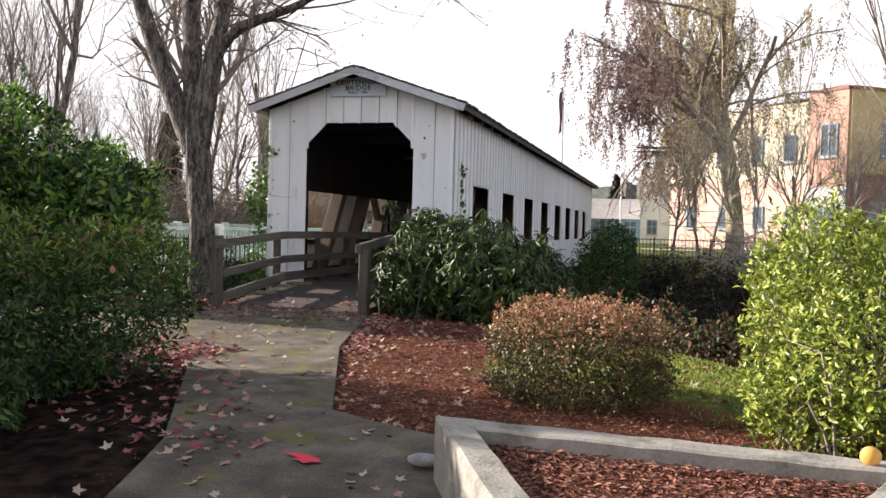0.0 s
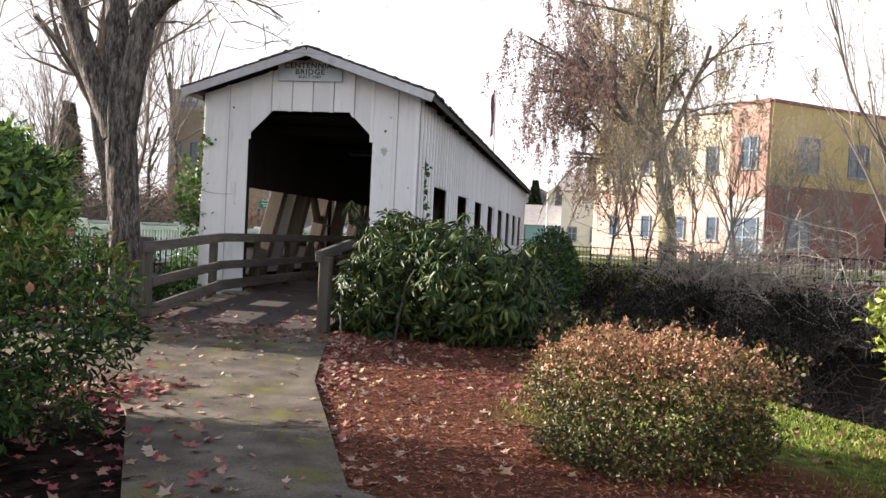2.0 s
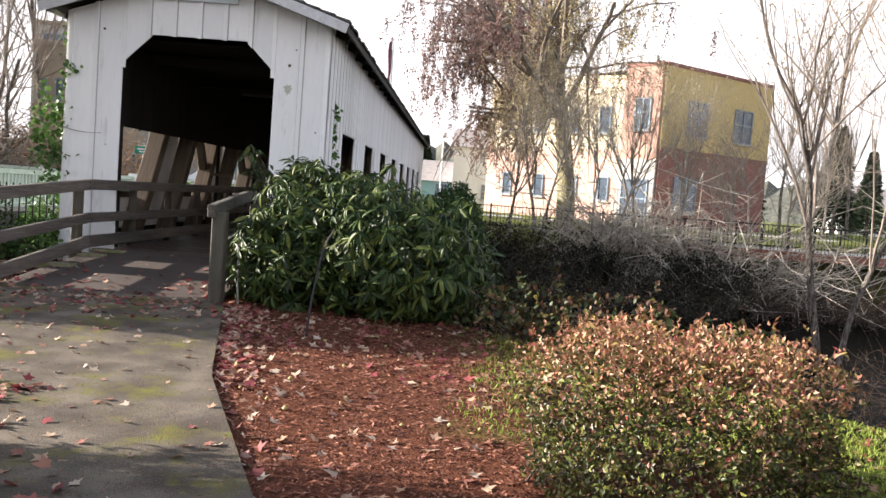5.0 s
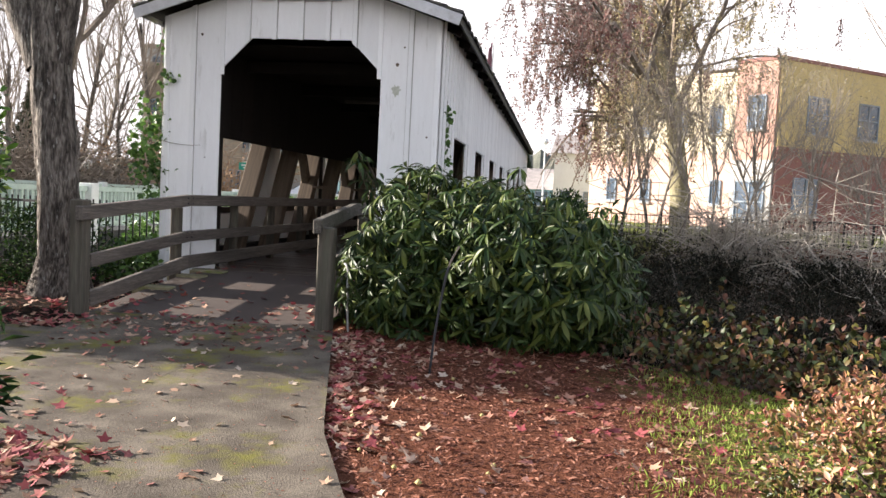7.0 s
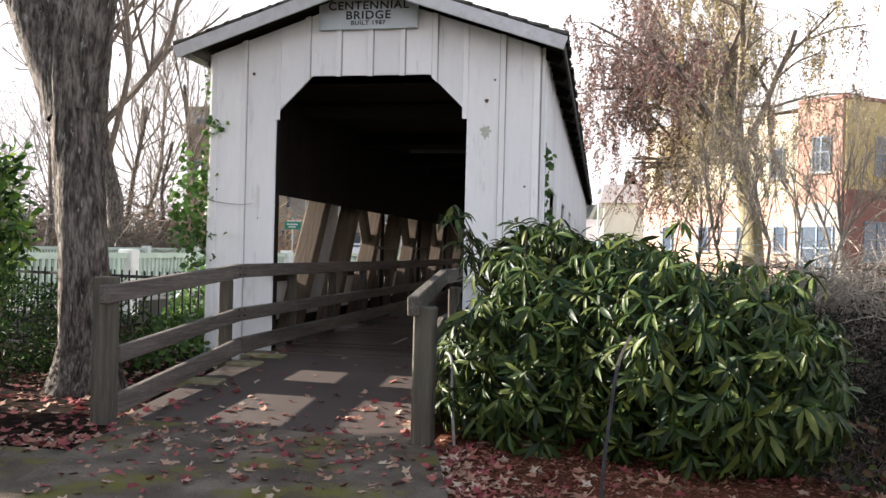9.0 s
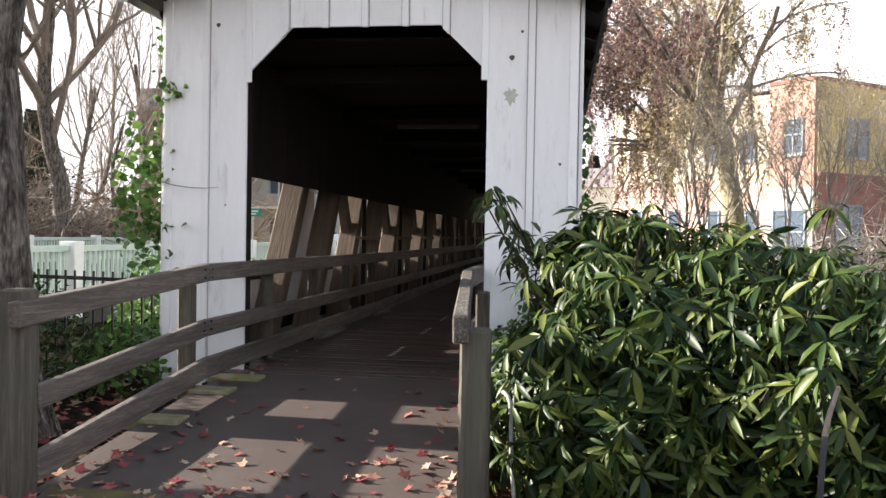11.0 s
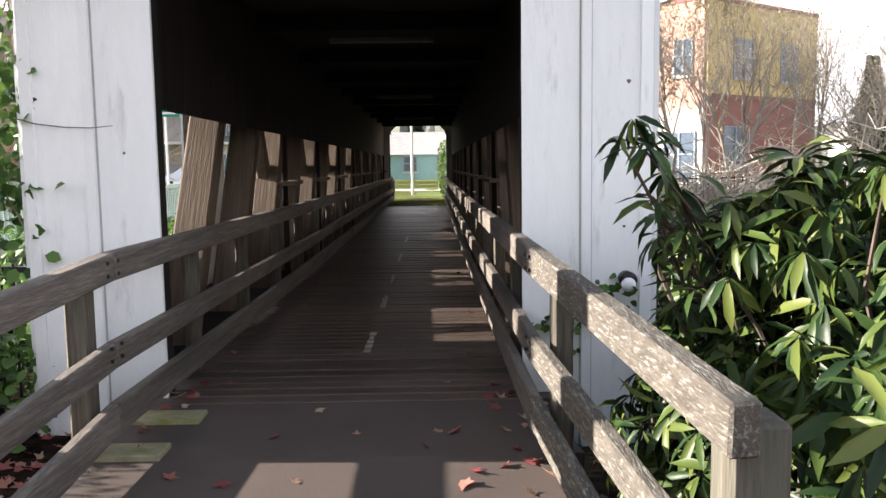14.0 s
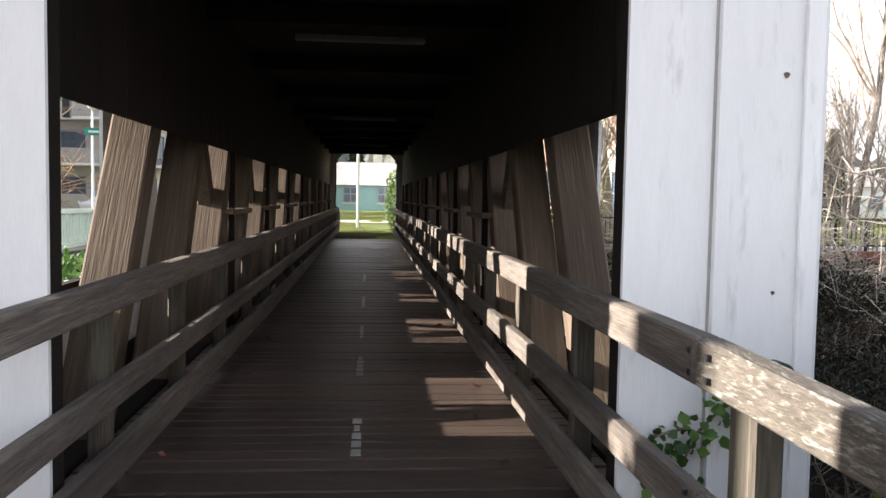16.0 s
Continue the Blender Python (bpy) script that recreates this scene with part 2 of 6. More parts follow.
FALLEN = material("fallen_maple_leaves", [(0.17, 0.035, 0.04), (0.28, 0.06, 0.07), (0.30, 0.12, 0.09), (0.36, 0.22, 0.15), (0.48, 0.38, 0.29)], rough=0.7, bump=0, island=True, through_light=0.15)
TANLEAF = material("dry_tan_maple_leaves", [(0.26, 0.10, 0.08), (0.34, 0.20, 0.13), (0.44, 0.31, 0.22), (0.52, 0.43, 0.34), (0.24, 0.06, 0.06)], rough=0.7, bump=0, island=True, through_light=0.15)
GRASSM = material("lawn_blades", [(0.14, 0.20, 0.035), (0.24, 0.31, 0.06), (0.34, 0.39, 0.09)], rough=0.7, bump=0, island=True, through_light=0.3)
CONIFER = material("conifer_needles", [(0.018, 0.032, 0.018), (0.035, 0.055, 0.028), (0.055, 0.075, 0.035)], rough=0.8, bump=0, island=True)
BRICK = material("red_brick_wall", [(0.36, 0.21, 0.165), (0.46, 0.28, 0.225)], (1, 1, 1), 2, 0.9, 0.3, 30, 0.01)
DARKBRICK = material("dark_brick_wall", [(0.20, 0.095, 0.08), (0.29, 0.14, 0.12)], (1, 1, 1), 2, 0.9, 0.3, 30, 0.01)
PINKBRICK = material("pale_brick_wall", [(0.55, 0.36, 0.29), (0.64, 0.44, 0.37)], (1, 1, 1), 2, 0.9, 0.3, 30, 0.01)
CREAM = material("cream_stucco", [(0.70, 0.60, 0.44), (0.78, 0.68, 0.52)], (1, 1, 1), 2, 0.9, 0.2, 30, 0.01)
OCHRE = material("ochre_stucco", [(0.50, 0.38, 0.17), (0.58, 0.45, 0.22)], (1, 1, 1), 2, 0.9, 0.2, 30, 0.01)
TAN = material("tan_concrete_wall", [(0.24, 0.20, 0.16), (0.34, 0.29, 0.23)], (1, 1, 1), 1, 0.9, 0.2, 20, 0.01)
GREYW = material("grey_siding", [(0.30, 0.29, 0.28), (0.42, 0.41, 0.40)], (1, 1, 1), 1, 0.9, 0.2, 20, 0.01)
PALEW = material("white_siding", [(0.62, 0.62, 0.62), (0.74, 0.74, 0.74)], (1, 1, 1), 1, 0.8, 0.2, 20, 0.01)
ROOFM = material("grey_shingle_roof", [(0.22, 0.20, 0.20), (0.36, 0.33, 0.32)], (1, 1, 1), 2, 0.9, 0.4, 20, 0.02)
GLASSM = material("window_glass", [(0.05, 0.07, 0.10), (0.10, 0.13, 0.17)], rough=0.08, bump=0, spec=0.7)
FRAMEM = material("blue_grey_frame", [(0.16, 0.21, 0.27), (0.22, 0.27, 0.33)], rough=0.5, bump=0)
IRON = material("black_iron", [(0.012, 0.012, 0.013), (0.03, 0.03, 0.032)], rough=0.45, bump=0.1)
MINT = material("pale_green_rail_paint", [(0.36, 0.46, 0.40), (0.48, 0.57, 0.51)], rough=0.55, bump=0.1)
POSTW = material("white_concrete_post", [(0.60, 0.62, 0.60), (0.72, 0.74, 0.72)], rough=0.8, bump=0.2)
ASPHALT = material("asphalt", [(0.04, 0.04, 0.042), (0.075, 0.074, 0.073)], (1, 1, 1), 2, 0.9, 0.4, 150, 0.004)
PAVE = material("pale_pavement", [(0.34, 0.33, 0.31), (0.46, 0.45, 0.43)], (1, 1, 1), 2, 0.9, 0.3, 60, 0.004)
WATER = material("dark_river_water", [(0.004, 0.0035, 0.003), (0.010, 0.009, 0.007)], (1, 1, 1), 1.0, 0.2, 0.4, 3.0, 0.03, spec=0.03)
WATER.node_tree.nodes["Principled BSDF"].inputs["IOR"].default_value = 1.1
RUST = material("rust_red_beam", [(0.20, 0.08, 0.055), (0.30, 0.13, 0.09)], (1, 4, 4), 2, 0.9, 0.3, 20, 0.01)
STEEL = material("galvanised_steel", [(0.45, 0.46, 0.47), (0.58, 0.59, 0.60)], rough=0.4, bump=0.05, metal=0.6)
REDPAINT = material("red_spray_paint", [(0.60, 0.03, 0.05), (0.72, 0.06, 0.08)], rough=0.8, bump=0.2, fine=90)
REDP = material("red_plastic", [(0.55, 0.05, 0.05), (0.65, 0.08, 0.07)], rough=0.5, bump=0)
ORANGE = material("orange_peel", [(0.62, 0.30, 0.06), (0.72, 0.42, 0.12)], (1, 1, 1), 12, 0.5, 0.3, 90, 0.002)
ROCKM = material("grey_stone", [(0.20, 0.19, 0.18), (0.36, 0.345, 0.33)], (1, 1, 1), 10, 0.9, 0.8, 60, 0.006)
CARW = material("white_car_paint", [(0.72, 0.73, 0.74), (0.78, 0.79, 0.80)], rough=0.25, bump=0, spec=0.6)
TYRE = material("tyre_rubber", [(0.015, 0.015, 0.015), (0.03, 0.03, 0.03)], rough=0.8, bump=0)
SIGNGREEN = material("street_sign_green", [(0.02, 0.22, 0.16), (0.03, 0.26, 0.19)], rough=0.5, bump=0)
TEALW = material("teal_siding", [(0.14, 0.26, 0.29), (0.20, 0.33, 0.36)], rough=0.8, bump=0.1)
LAMPW = material("white_lamp_housing", [(0.74, 0.75, 0.77), (0.80, 0.81, 0.83)], rough=0.35, bump=0)
FLAGM = material("faded_flag_cloth", [(0.16, 0.08, 0.12), (0.40, 0.20, 0.22)], (1, 1, 5), 2, 0.9, 0.1, 9)
YARROW = material("yellow_fruit", [(0.34, 0.28, 0.11), (0.44, 0.37, 0.17)], rough=0.6, bump=0, island=True)
MOSSY = material("pale_moss_stain", [(0.40, 0.42, 0.34), (0.58, 0.59, 0.53)], (1, 1, 1), 30, 0.9, 0.2, 120, 0.002)
DASH = material("worn_paint", [(0.26, 0.25, 0.23), (0.44, 0.43, 0.41)], (8, 8, 8), 6, 0.8, 0.2, 60, 0.002)
DULL = material("dull_lamp_casing", [(0.10, 0.095, 0.09), (0.15, 0.145, 0.14)], rough=0.6, bump=0)
HILL = material("distant_wooded_hill", [(0.045, 0.05, 0.04), (0.10, 0.105, 0.085), (0.16, 0.15, 0.125)], (1, 1, 1), 0.12, 0.95, 0.6, 0.6, 1.5, 0.5)
# dry leaves and stems, darkened to carry the shade on the river bank
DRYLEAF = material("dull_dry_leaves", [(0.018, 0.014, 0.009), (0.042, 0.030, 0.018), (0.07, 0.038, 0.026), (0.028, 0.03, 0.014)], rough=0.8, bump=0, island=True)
DARKTWIG = material("shade_dark_stems", [(0.025, 0.018, 0.014), (0.11, 0.083, 0.064)], (4, 4, 1), 3, 0.9, 0.4, 20, 0.01)

# ---- building helpers ----
rng = np.random.default_rng(7)
CUBE_F = [(0, 3, 2, 1), (4, 5, 6, 7), (0, 1, 5, 4), (1, 2, 6, 5), (2, 3, 7, 6), (3, 0, 4, 7)]


def thing(name, loc, label, category, group="", kind=""):
    e = new(name)
    e.location = loc
    return tagged(e, label, category, group, kind)


def adopt(ob, parent):
    if parent is not None:
        ob.parent = parent
        p = parent
        if p.type == "EMPTY":
            ob.matrix_parent_inverse = Matrix.Translation(p.location).inverted()
    return ob


def mesh_part(name, verts, faces, mat, parent=None, label="", smooth=False):
    me = bpy.data.meshes.new(name)
    me.from_pydata(verts, [], faces)
    if smooth:
        me.shade_smooth()
    if mat is not None:
        me.materials.append(mat)
    ob = adopt(new(name, me), parent)
    if label:
        ob["label"] = label
    return ob


def part(name, bm, mat, parent=None, label="", smooth=False):
    me = bpy.data.meshes.new(name)
    bmesh.ops.recalc_face_normals(bm, faces=bm.faces)
    bm.to_mesh(me)
    bm.free()
    if smooth:
        me.shade_smooth()
    me.materials.append(mat)
    ob = adopt(new(name, me), parent)
    if label:
        ob["label"] = label
    return ob


def add_beam(bm, p, q, w, h, side=None, bevel=0.0):
    """A squared timber from p to q, w wide along side and h deep across."""
    p, q = Vector(p), Vector(q)
    d = (q - p).normalized()
    s = Vector(side) if side else d.cross(Vector((0, 0, 1)))
    s = (s - d * s.dot(d)).normalized()
    u = d.cross(s).normalized()
    vs = [bm.verts.new(e + s * (a * w / 2) + u * (b * h / 2)) for e in (p, q) for a, b in ((-1, -1), (1, -1), (1, 1), (-1, 1))]
    fs = [bm.faces.new([vs[i] for i in f]) for f in CUBE_F]
    if bevel:
        es = list({e for f in fs for e in f.edges})
        bmesh.ops.bevel(bm, geom=es, offset=bevel, segments=1, affect="EDGES")
    return bm


def add_box(bm, lo, hi, bevel=0.0):
    c = (Vector(lo) + Vector(hi)) / 2
    return add_beam(bm, (c.x, c.y, lo[2]), (c.x, c.y, hi[2]), hi[0] - lo[0], hi[1] - lo[1], (1, 0, 0), bevel)


def beam(name, p, q, w, h, mat, parent=None, side=None, bevel=0.008, label=""):
    return part(name, add_beam(bmesh.new(), p, q, w, h, side, bevel), mat, parent, label)


def box(name, lo, hi, mat, parent=None, bevel=0.0, label=""):
    return part(name, add_box(bmesh.new(), lo, hi, bevel), mat, parent, label)


def prism(name, outline, z0, z1, mat, parent=None, label=""):
    n = len(outline)
    vs = [(x, y, z0) for x, y in outline] + [(x, y, z1) for x, y in outline]
    fs = [tuple(range(n))[::-1], tuple(range(n, 2 * n))] + [(i, (i + 1) % n, n + (i + 1) % n, n + i) for i in range(n)]
    return mesh_part(name, vs, fs, mat, parent, label)


def tubes(segs, sides=5):
    """Vertices and faces of tapered round limbs; segs: rows of points with radii."""
    V, F = [], []
    for pts, rad in segs:
        pts = np.asarray(pts, float)
        k = len(pts)
        d = np.gradient(pts, axis=0)
        d /= np.linalg.norm(d, axis=1)[:, None] + 1e-9
        ref = np.array([0.31, 0.95, 0.08]) if abs(d[0][2]) > 0.8 else np.array([0, 0, 1.0])
        a = np.cross(d, ref)
        a /= np.linalg.norm(a, axis=1)[:, None] + 1e-9
        b = np.cross(d, a)
        ang = np.linspace(0, 2 * np.pi, sides, endpoint=False)
        ring = pts[:, None] + np.asarray(rad)[:, None, None] * (np.cos(ang)[None, :, None] * a[:, None] + np.sin(ang)[None, :, None] * b[:, None])
        o = len(V)
        V.extend(map(tuple, ring.reshape(-1, 3)))
        for i in range(k - 1):
            for j in range(sides):
                j2 = (j + 1) % sides
                F.append((o + i * sides + j, o + i * sides + j2, o + (i + 1) * sides + j2, o + (i + 1) * sides + j))
        F.append(tuple(o + (k - 1) * sides + j for j in range(sides)))
    return V, F


def unit(v):
    return v / (np.linalg.norm(v, axis=-1, keepdims=True) + 1e-9)


def leaf_mesh(name, P, A, N, L, W, mat, parent=None, broad=False, droop=0.25, label=""):
    """Many leaves: at P, growing along A with face normal N, of length L and width W, folded along the midrib."""
    n = len(P)
    A = unit(A)
    N = unit(N - A * np.sum(A * N, 1)[:, None])
    S = np.cross(A, N)
    L, W = np.broadcast_to(L, n)[:, None], np.broadcast_to(W, n)[:, None]
    dr = -N * L * droop
    if broad:
        rows = [P, P + A * L * .3 + S * W * .42 + N * W * .10, P + A * L * .68 + S * W * .46 + dr * .35 + N * W * .10, P + A * L + dr,
                P + A * L * .68 - S * W * .46 + dr * .35 + N * W * .10, P + A * L * .3 - S * W * .42 + N * W * .10, P + A * L * .5 + dr * .15]
        tri = [(0, 1, 6), (1, 2, 6), (2, 3, 6), (3, 4, 6), (4, 5, 6), (5, 0, 6)]
    else:
        rows = [P, P + A * L * .5 + S * W * .5 + N * W * .12, P + A * L + dr, P + A * L * .5 - S * W * .5 + N * W * .12]
        tri = [(0, 1, 2), (0, 2, 3)]
    k = len(rows)
    V = np.stack(rows, 1).reshape(-1, 3).astype(np.float32)
    F = (np.arange(n)[:, None, None] * k + np.array(tri)[None]).reshape(-1, 3).astype(np.int32)
    me = bpy.data.meshes.new(name)
    me.vertices.add(len(V))
    me.vertices.foreach_set("co", V.ravel())
    me.loops.add(F.size)
    me.loops.foreach_set("vertex_index", F.ravel())
    me.polygons.add(len(F))
    me.polygons.foreach_set("loop_start", np.arange(len(F), dtype=np.int32) * 3)
    me.polygons.foreach_set("loop_total", np.full(len(F), 3, dtype=np.int32))
    me.update(calc_edges=True)
    me.shade_smooth()
    me.materials.append(mat)
    ob = adopt(new(name, me), parent)
    if label:
        ob["label"] = label
    return ob


def sphere_dirs(n):
    return unit(rng.normal(size=(n, 3)))


def lumps(d, k, amp):
    """Uneven outline: a sum of a few random ridges over the directions d."""
    out = np.zeros(len(d))
    for _ in range(k):
        out += np.clip((d @ sphere_dirs(1)[0] - 0.55) * 2.2, 0, 1) * rng.uniform(-amp, amp)
    return np.clip(out, -.9 * amp, .6 * amp)


def shell(n, blobs, low=None, deep=0.45, amp=0.28):
    """Points in the outer layer of several ellipsoids (centre, radii), with their outward directions."""
    P, D = [], []
    w = np.array([b[1][0] * b[1][1] + b[1][2] * (b[1][0] + b[1][1]) for b in blobs])
    for (c, r), m in zip(blobs, (w / w.sum() * n * 1.6).astype(int) + 1):
        d = sphere_dirs(m)
        s = (1 + lumps(d, 22, amp)) * (1 - deep * rng.random(m) ** 2.2)
        p = np.array(c) + d * np.array(r) * s[:, None]
        ok = np.ones(m, bool)
        for c2, r2 in blobs:
            if c2 is not c:
                ok &= np.sum(((p - np.array(c2)) / np.array(r2)) ** 2, 1) > 0.5
        if low is not None:
            ok &= p[:, 2] > low
        P.append(p[ok]), D.append(unit(d[ok] / np.array(r)))
    return np.concatenate(P), np.concatenate(D)


def stems(base, tips, r, wob=0.12):
    """Thin stems from about the base to each tip."""
    out = []
    for t in tips:
        b = np.array(base) + np.append(rng.normal(size=2) * 0.12, 0)
        m = (b + t) / 2 + rng.normal(size=3) * wob * np.linalg.norm(t - b) + np.array([0, 0, 0.1])
        out.append(([b, (b + m) / 2 + 0.02, m, (m + t) / 2, t], [r, r * .85, r * .65, r * .5, r * .25]))
    return tubes(out, 4)


def limb_rows(base, direction, length, r, levels, spread, up, kids, droop=0.0, seed=0, steps=5, wob=0.16, thin=1.0):
    """Limbs of a bare tree by repeated forking: one list of rows for each level."""
    g = np.random.default_rng(seed)
    out = [[] for _ in range(levels)]

    def grow(p, d, ln, rad, lv):
        pts, rads = [p.copy()], [rad]
        d = d / np.linalg.norm(d)
        end = 0.55 if lv < levels - 1 else 0.25
        for i in range(steps):
            d = d + g.normal(size=3) * wob + np.array([0, 0, up if lv == 0 else up - droop * lv])
            d /= np.linalg.norm(d)
            p = p + d * ln / steps
            pts.append(p.copy()), rads.append(rad * (1 + (end - 1) * (i + 1) / steps))
        out[lv].append((pts, rads))
        if lv + 1 < levels:
            for j in range(kids[lv]):
                f = g.uniform(0.35, 1.0) if lv else g.uniform(0.45, 1.0)
                k = min(steps, max(1, int(f * steps + .5)))
                nd = d + g.normal(size=3) * spread
                nd[2] += 0.15
                grow(pts[k], nd / np.linalg.norm(nd), ln * g.uniform(0.45, 0.75), rads[k] * thin * g.uniform(0.45, 0.7), lv + 1)
    grow(np.array(base, float), np.array(direction, float), length, r, 0)
    return out


# ---- ground ----


def step(a):
    a = np.clip(a, 0, 1)
    return a * a * (3 - 2 * a)


def near_bank(x):
    return np.where(x > 2, np.maximum(-1.6 - (x - 2) * 0.95, -6.2 - (x - 6.8) * 0.35), np.where(x < -2, 1.5 + (-2 - x) * 0.1, -1.6 + (2 - x) * 0.78))


def ground_z(x, y):
    x, y = np.asarray(x, float), np.asarray(y, float)
    a = step((y - near_bank(x)) / 4.5)
    b = step((y - 17.0 - 0.15 * np.maximum(x, 0)) / 4.0)
    z = -0.27 + 0.05 * step((y + 9) / 6) - 2.5 * a * (1 - b) + 0.27 * b
    return z + 0.025 * np.sin(x * 2.1 + y) * np.sin(y * 1.7 - x * .6) * (np.hypot(x - 1.5, y + 6) > 3)


def ground_sheet():
    def axis(lo, hi, fine, far_lo, far_hi):
        f = np.arange(lo, hi + 1e-6, fine)
        left, right, s = [], [], fine
        v = lo
        while v > far_lo:
            s *= 1.22
            v -= s
            left.append(v)
        v, s = hi, fine
        while v < far_hi:
            s *= 1.22
            v += s
            right.append(v)
        return np.array(left[::-1] + list(f) + right)
    xs, ys = axis(-5, 9, 0.1, -1500, 1500), axis(-14, 3, 0.1, -600, 2500)
    X, Y = np.meshgrid(xs, ys)
    Z = ground_z(X, Y)
    k = len(xs)
    V = np.stack([X, Y, Z], -1).reshape(-1, 3)
    i = np.arange((len(ys) - 1) * k).reshape(-1, k)[:, :-1].ravel()
    F = np.stack([i, i + 1, i + k + 1, i + k], 1)
    me = bpy.data.meshes.new("ground")
    me.from_pydata(V.tolist(), [], F.tolist())
    me.shade_smooth()
    x, y = V[:, 0], V[:, 1]
    edge = 0.22 * np.sin(x * 3.1) * np.cos(y * 2.3) + 0.15 * np.sin(y * 5 + x * 4)
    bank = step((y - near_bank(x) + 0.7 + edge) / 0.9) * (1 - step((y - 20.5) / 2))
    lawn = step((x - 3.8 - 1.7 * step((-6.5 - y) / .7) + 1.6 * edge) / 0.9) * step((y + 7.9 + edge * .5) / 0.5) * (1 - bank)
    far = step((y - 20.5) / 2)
    # left: soil coloured near black for the shade under hedge and tree
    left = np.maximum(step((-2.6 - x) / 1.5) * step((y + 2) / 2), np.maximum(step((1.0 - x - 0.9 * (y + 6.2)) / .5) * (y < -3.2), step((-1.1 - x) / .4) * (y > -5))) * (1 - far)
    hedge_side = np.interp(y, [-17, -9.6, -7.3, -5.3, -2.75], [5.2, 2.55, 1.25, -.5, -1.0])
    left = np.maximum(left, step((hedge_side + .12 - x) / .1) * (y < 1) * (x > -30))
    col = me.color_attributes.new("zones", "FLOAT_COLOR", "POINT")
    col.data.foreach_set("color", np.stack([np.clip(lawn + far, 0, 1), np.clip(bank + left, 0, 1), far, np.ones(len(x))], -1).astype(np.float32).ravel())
    m = MULCH.copy()
    m.name = "ground_cover"
    nt = m.node_tree
    at = nt.nodes.new("ShaderNodeVertexColor")
    at.layer_name = "zones"
    sp = nt.nodes.new("ShaderNodeSeparateColor")
    nt.links.new(at.outputs["Color"], sp.inputs["Color"])
    b = nt.nodes["Principled BSDF"]
    src = b.inputs["Base Color"].links[0].from_socket
    no = nt.nodes.new("ShaderNodeTexNoise")
    no.inputs["Scale"].default_value, no.inputs["Detail"].default_value = 9, 8
    tc = nt.nodes.new("ShaderNodeTexCoord")
    nt.links.new(tc.outputs["Object"], no.inputs["Vector"])
    # Green: soil whose colour carries the shade of hedge, tree and bank
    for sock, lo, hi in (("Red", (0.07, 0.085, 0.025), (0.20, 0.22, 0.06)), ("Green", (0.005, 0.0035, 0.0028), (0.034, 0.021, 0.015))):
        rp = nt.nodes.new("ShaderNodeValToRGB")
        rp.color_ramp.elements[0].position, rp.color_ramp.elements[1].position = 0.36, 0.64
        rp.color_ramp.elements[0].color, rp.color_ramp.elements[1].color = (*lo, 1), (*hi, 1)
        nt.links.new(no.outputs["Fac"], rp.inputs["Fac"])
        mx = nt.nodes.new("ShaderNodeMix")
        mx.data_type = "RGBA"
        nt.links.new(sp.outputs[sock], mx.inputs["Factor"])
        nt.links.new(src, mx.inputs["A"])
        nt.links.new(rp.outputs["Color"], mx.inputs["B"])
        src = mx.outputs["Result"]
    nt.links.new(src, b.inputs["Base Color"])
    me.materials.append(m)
    return tagged(new("ground", me), "reddish bark mulch, mossy lawn and bare river banks", "ground", kind="structure")


ground_sheet()
water = mesh_part("water", [(-300, -3, -2.35), (300, -3, -2.35), (300, 26, -2.35), (-300, 26, -2.35)], [(0, 1, 2, 3)], WATER)
tagged(water, "dark still river water below the bridge", "water", kind="structure")


def path_slab(name, left, right, mat, label, dz=0.0):
    """A paved strip between two edge lines, laid a little above the ground, with sides."""
    n = 60
    l, r = np.array(left), np.array(right)
    t = np.linspace(0, 1, n)
    tl, tr = np.linspace(0, 1, len(l)), np.linspace(0, 1, len(r))
    L = np.stack([np.interp(t, tl, l[:, k]) for k in (0, 1)], 1)
    R = np.stack([np.interp(t, tr, r[:, k]) for k in (0, 1)], 1)
    V, F, m = [], [], 9
    for i in range(n):
        for j in range(m):
            p = L[i] + (R[i] - L[i]) * j / (m - 1)
            V.append((p[0], p[1], float(-0.235 + dz + 0.05 * step((p[1] + 9) / 6))))
    for i in range(n - 1):
        for j in range(m - 1):
            a = i * m + j
            F.append((a, a + 1, a + m + 1, a + m))
    o = len(V)
    ring = [i * m for i in range(n)] + [i * m + m - 1 for i in range(n - 1, -1, -1)]
    V += [(V[k][0], V[k][1], V[k][2] - 0.2) for k in ring]
    for i in range(len(ring)):
        j = (i + 1) % len(ring)
        F.append((ring[i], ring[j], o + j, o + i))
    return tagged(mesh_part(name, V, F, mat), label, "path", kind="structure")


path_slab("pavement", [(5.2, -17), (2.55, -9.6), (1.25, -7.3), (-0.5, -5.3), (-1.0, -2.75)], [(9, -17), (4.6, -10.4), (4.3, -8.95), (3.25, -8.7), (2.1, -5.8), (1.30, -2.75)], CONCRETE,
          "worn concrete footpath with moss and fallen leaves")

path_slab("pavement", [(-6.1, -3.9), (-3.5, -3.75), (0.2, -3.6)], [(-6.1, -5.9), (-3.5, -5.95), (0.5, -6.0)], CONCRETE,
          "mossy concrete side path leading off beside the hedge", -0.006)

# ---- covered bridge ----
LEN, HW, OW = 25.6, 1.75, 1.03
bridge = thing("covered_bridge", (0, 0, 0), "white board-and-batten covered timber footbridge with mossy gable roof", "covered bridge")
WIN = [(1.45 + 2.86 * i, 2.93 + 2.86 * i) for i in range(8)]
WZ0, WZ1 = 0.73, 1.88


def roof_z(x):
    return 3.80 - 0.335 * abs(x)


